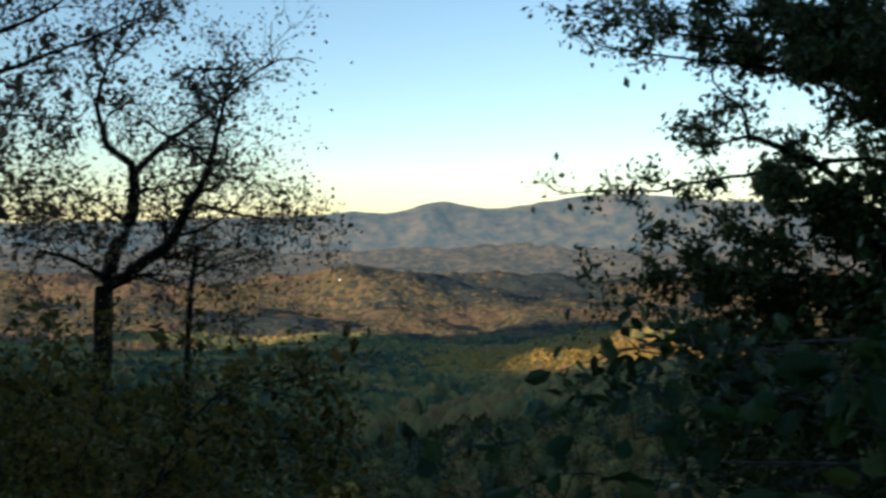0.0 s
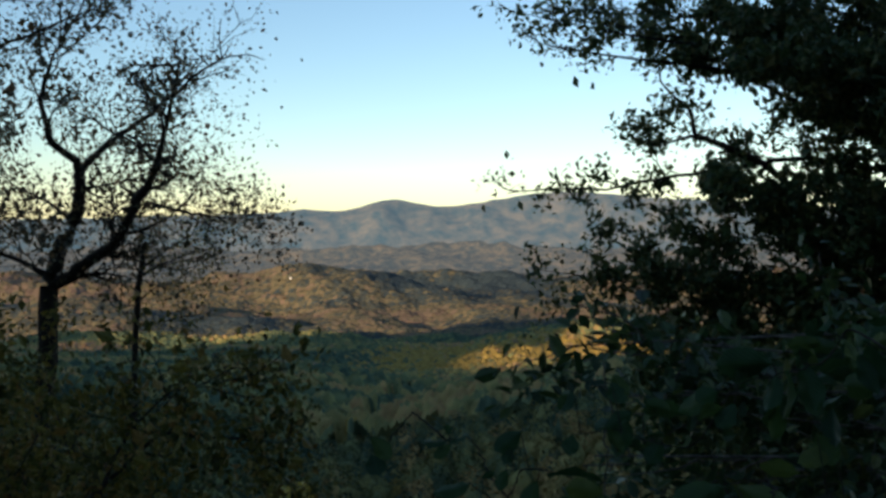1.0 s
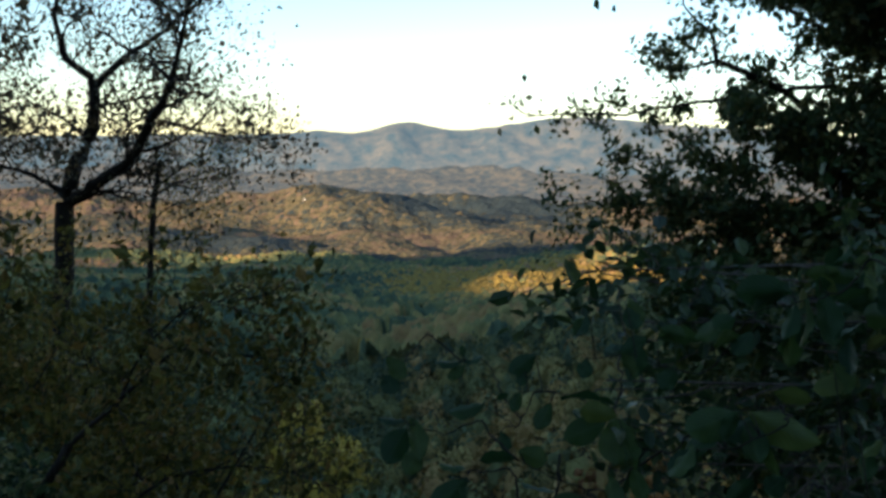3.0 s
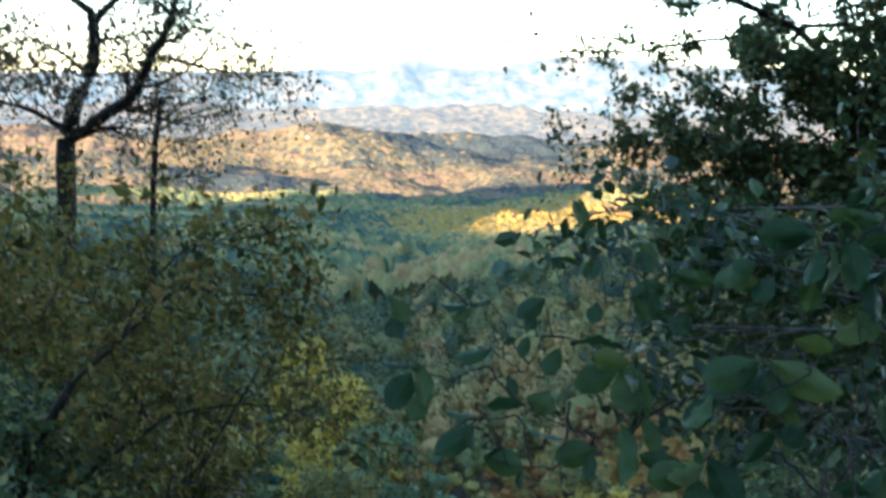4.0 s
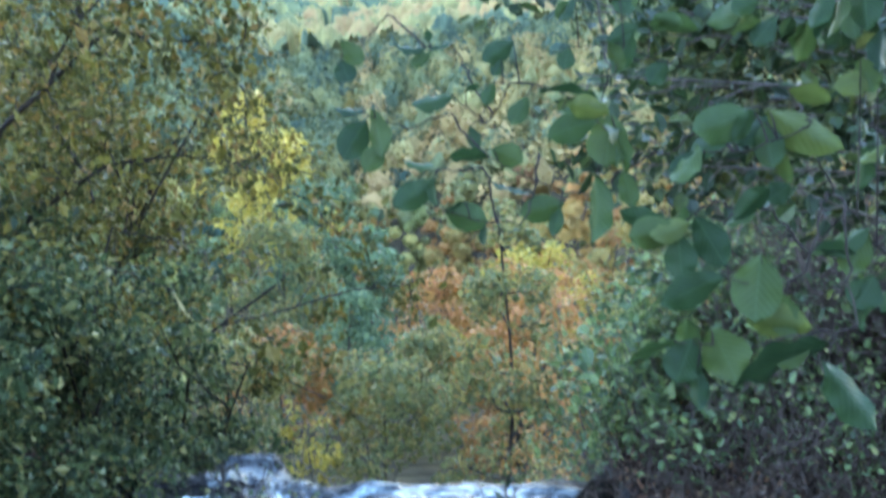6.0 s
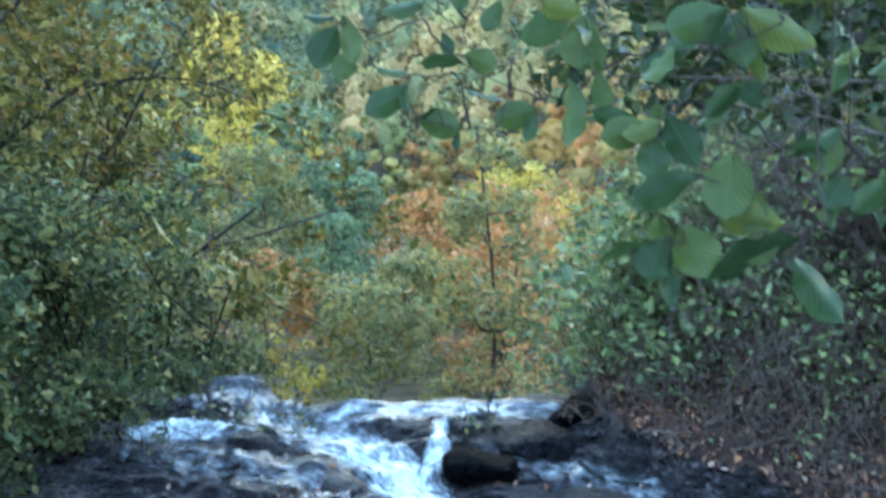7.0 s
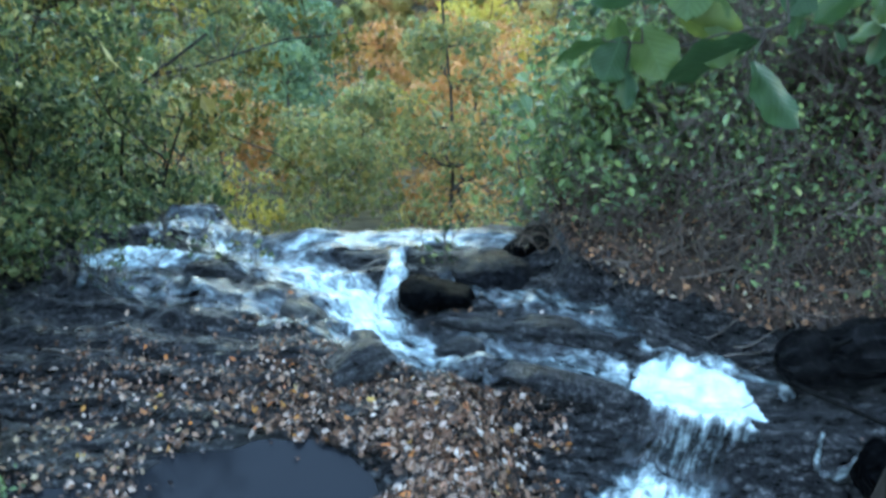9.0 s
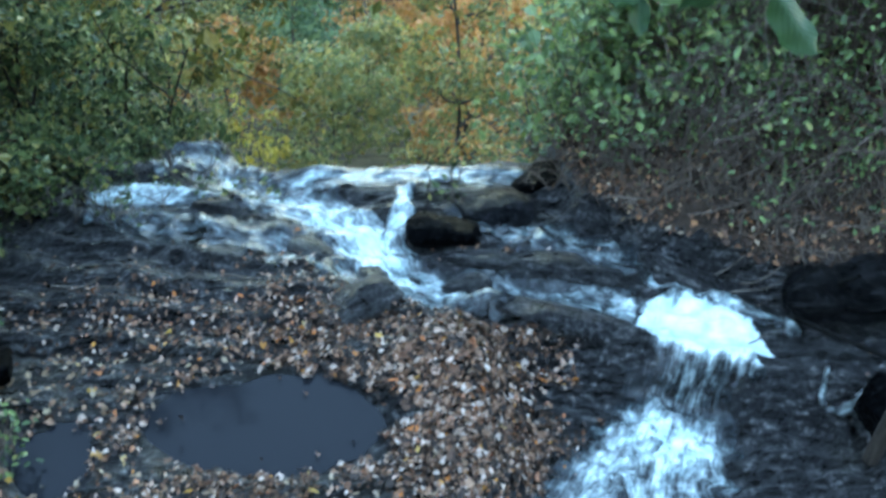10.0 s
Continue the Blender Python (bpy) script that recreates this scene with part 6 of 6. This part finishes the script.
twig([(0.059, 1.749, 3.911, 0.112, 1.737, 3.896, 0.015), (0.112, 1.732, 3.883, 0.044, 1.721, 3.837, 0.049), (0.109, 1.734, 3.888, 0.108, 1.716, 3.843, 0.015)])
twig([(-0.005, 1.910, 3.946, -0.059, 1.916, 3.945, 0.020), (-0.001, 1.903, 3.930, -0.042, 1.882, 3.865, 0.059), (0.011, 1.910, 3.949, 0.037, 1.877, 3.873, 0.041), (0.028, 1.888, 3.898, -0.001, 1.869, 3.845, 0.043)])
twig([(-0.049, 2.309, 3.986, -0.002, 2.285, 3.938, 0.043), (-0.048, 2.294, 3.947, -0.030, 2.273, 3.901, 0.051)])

# a second young tree behind it, its leaves smaller to the eye
back_sapling = tagged(new("sapling"), "young tree with a dense spray of green leaves", "tree")
back_sapling.location = (3.3, 3.3, 0.2)
bo = np.array([3.3, 3.3, 0.2])
v, f = tubes([(smooth_line([(0, 0, -0.4), (-0.1, 0.0, 2.0), (-0.15, 0.05, 3.6), (-0.1, 0.1, 5.0)], 16), np.linspace(0.05, 0.02, 16))], 10)
thing("trunk", mesh_of("trunk", v, f, M_BARK, True), back_sapling)
tips = []
for k in range(16):
    z = 3.2 + 0.052 * k
    end = (r.uniform(0.55, 1.3), r.uniform(2.9, 4.0), z + r.uniform(0.0, 0.25))
    line = smooth_line([(3.2, 3.35, z - 0.3), (2.4, 3.3 + r.normal() * 0.15, z + 0.05), (1.8, 3.2 + r.normal() * 0.2, z + 0.12), end], 24) - bo
    lines = [(line, np.linspace(0.011, 0.003, 24))]
    for q in range(6, 24, 2):
        d = line[q] - line[q - 1]
        grow(line[q], d / np.linalg.norm(d) + r.normal(size=3) * 0.6, 0.32, 0.004, 0, r, lines, tips, 0.25, -0.05)
    v, f = tubes(lines, 5)
    thing("branch", mesh_of("branch", v, f, M_TWIG, True), back_sapling)
v, f = round_leaves(spread_round(tips, 3400, 0.06, r), 0.066, r, 0.5, 0.58)
thing("foliage", mesh_of("foliage", v, f, M_GLOSSY), back_sapling)
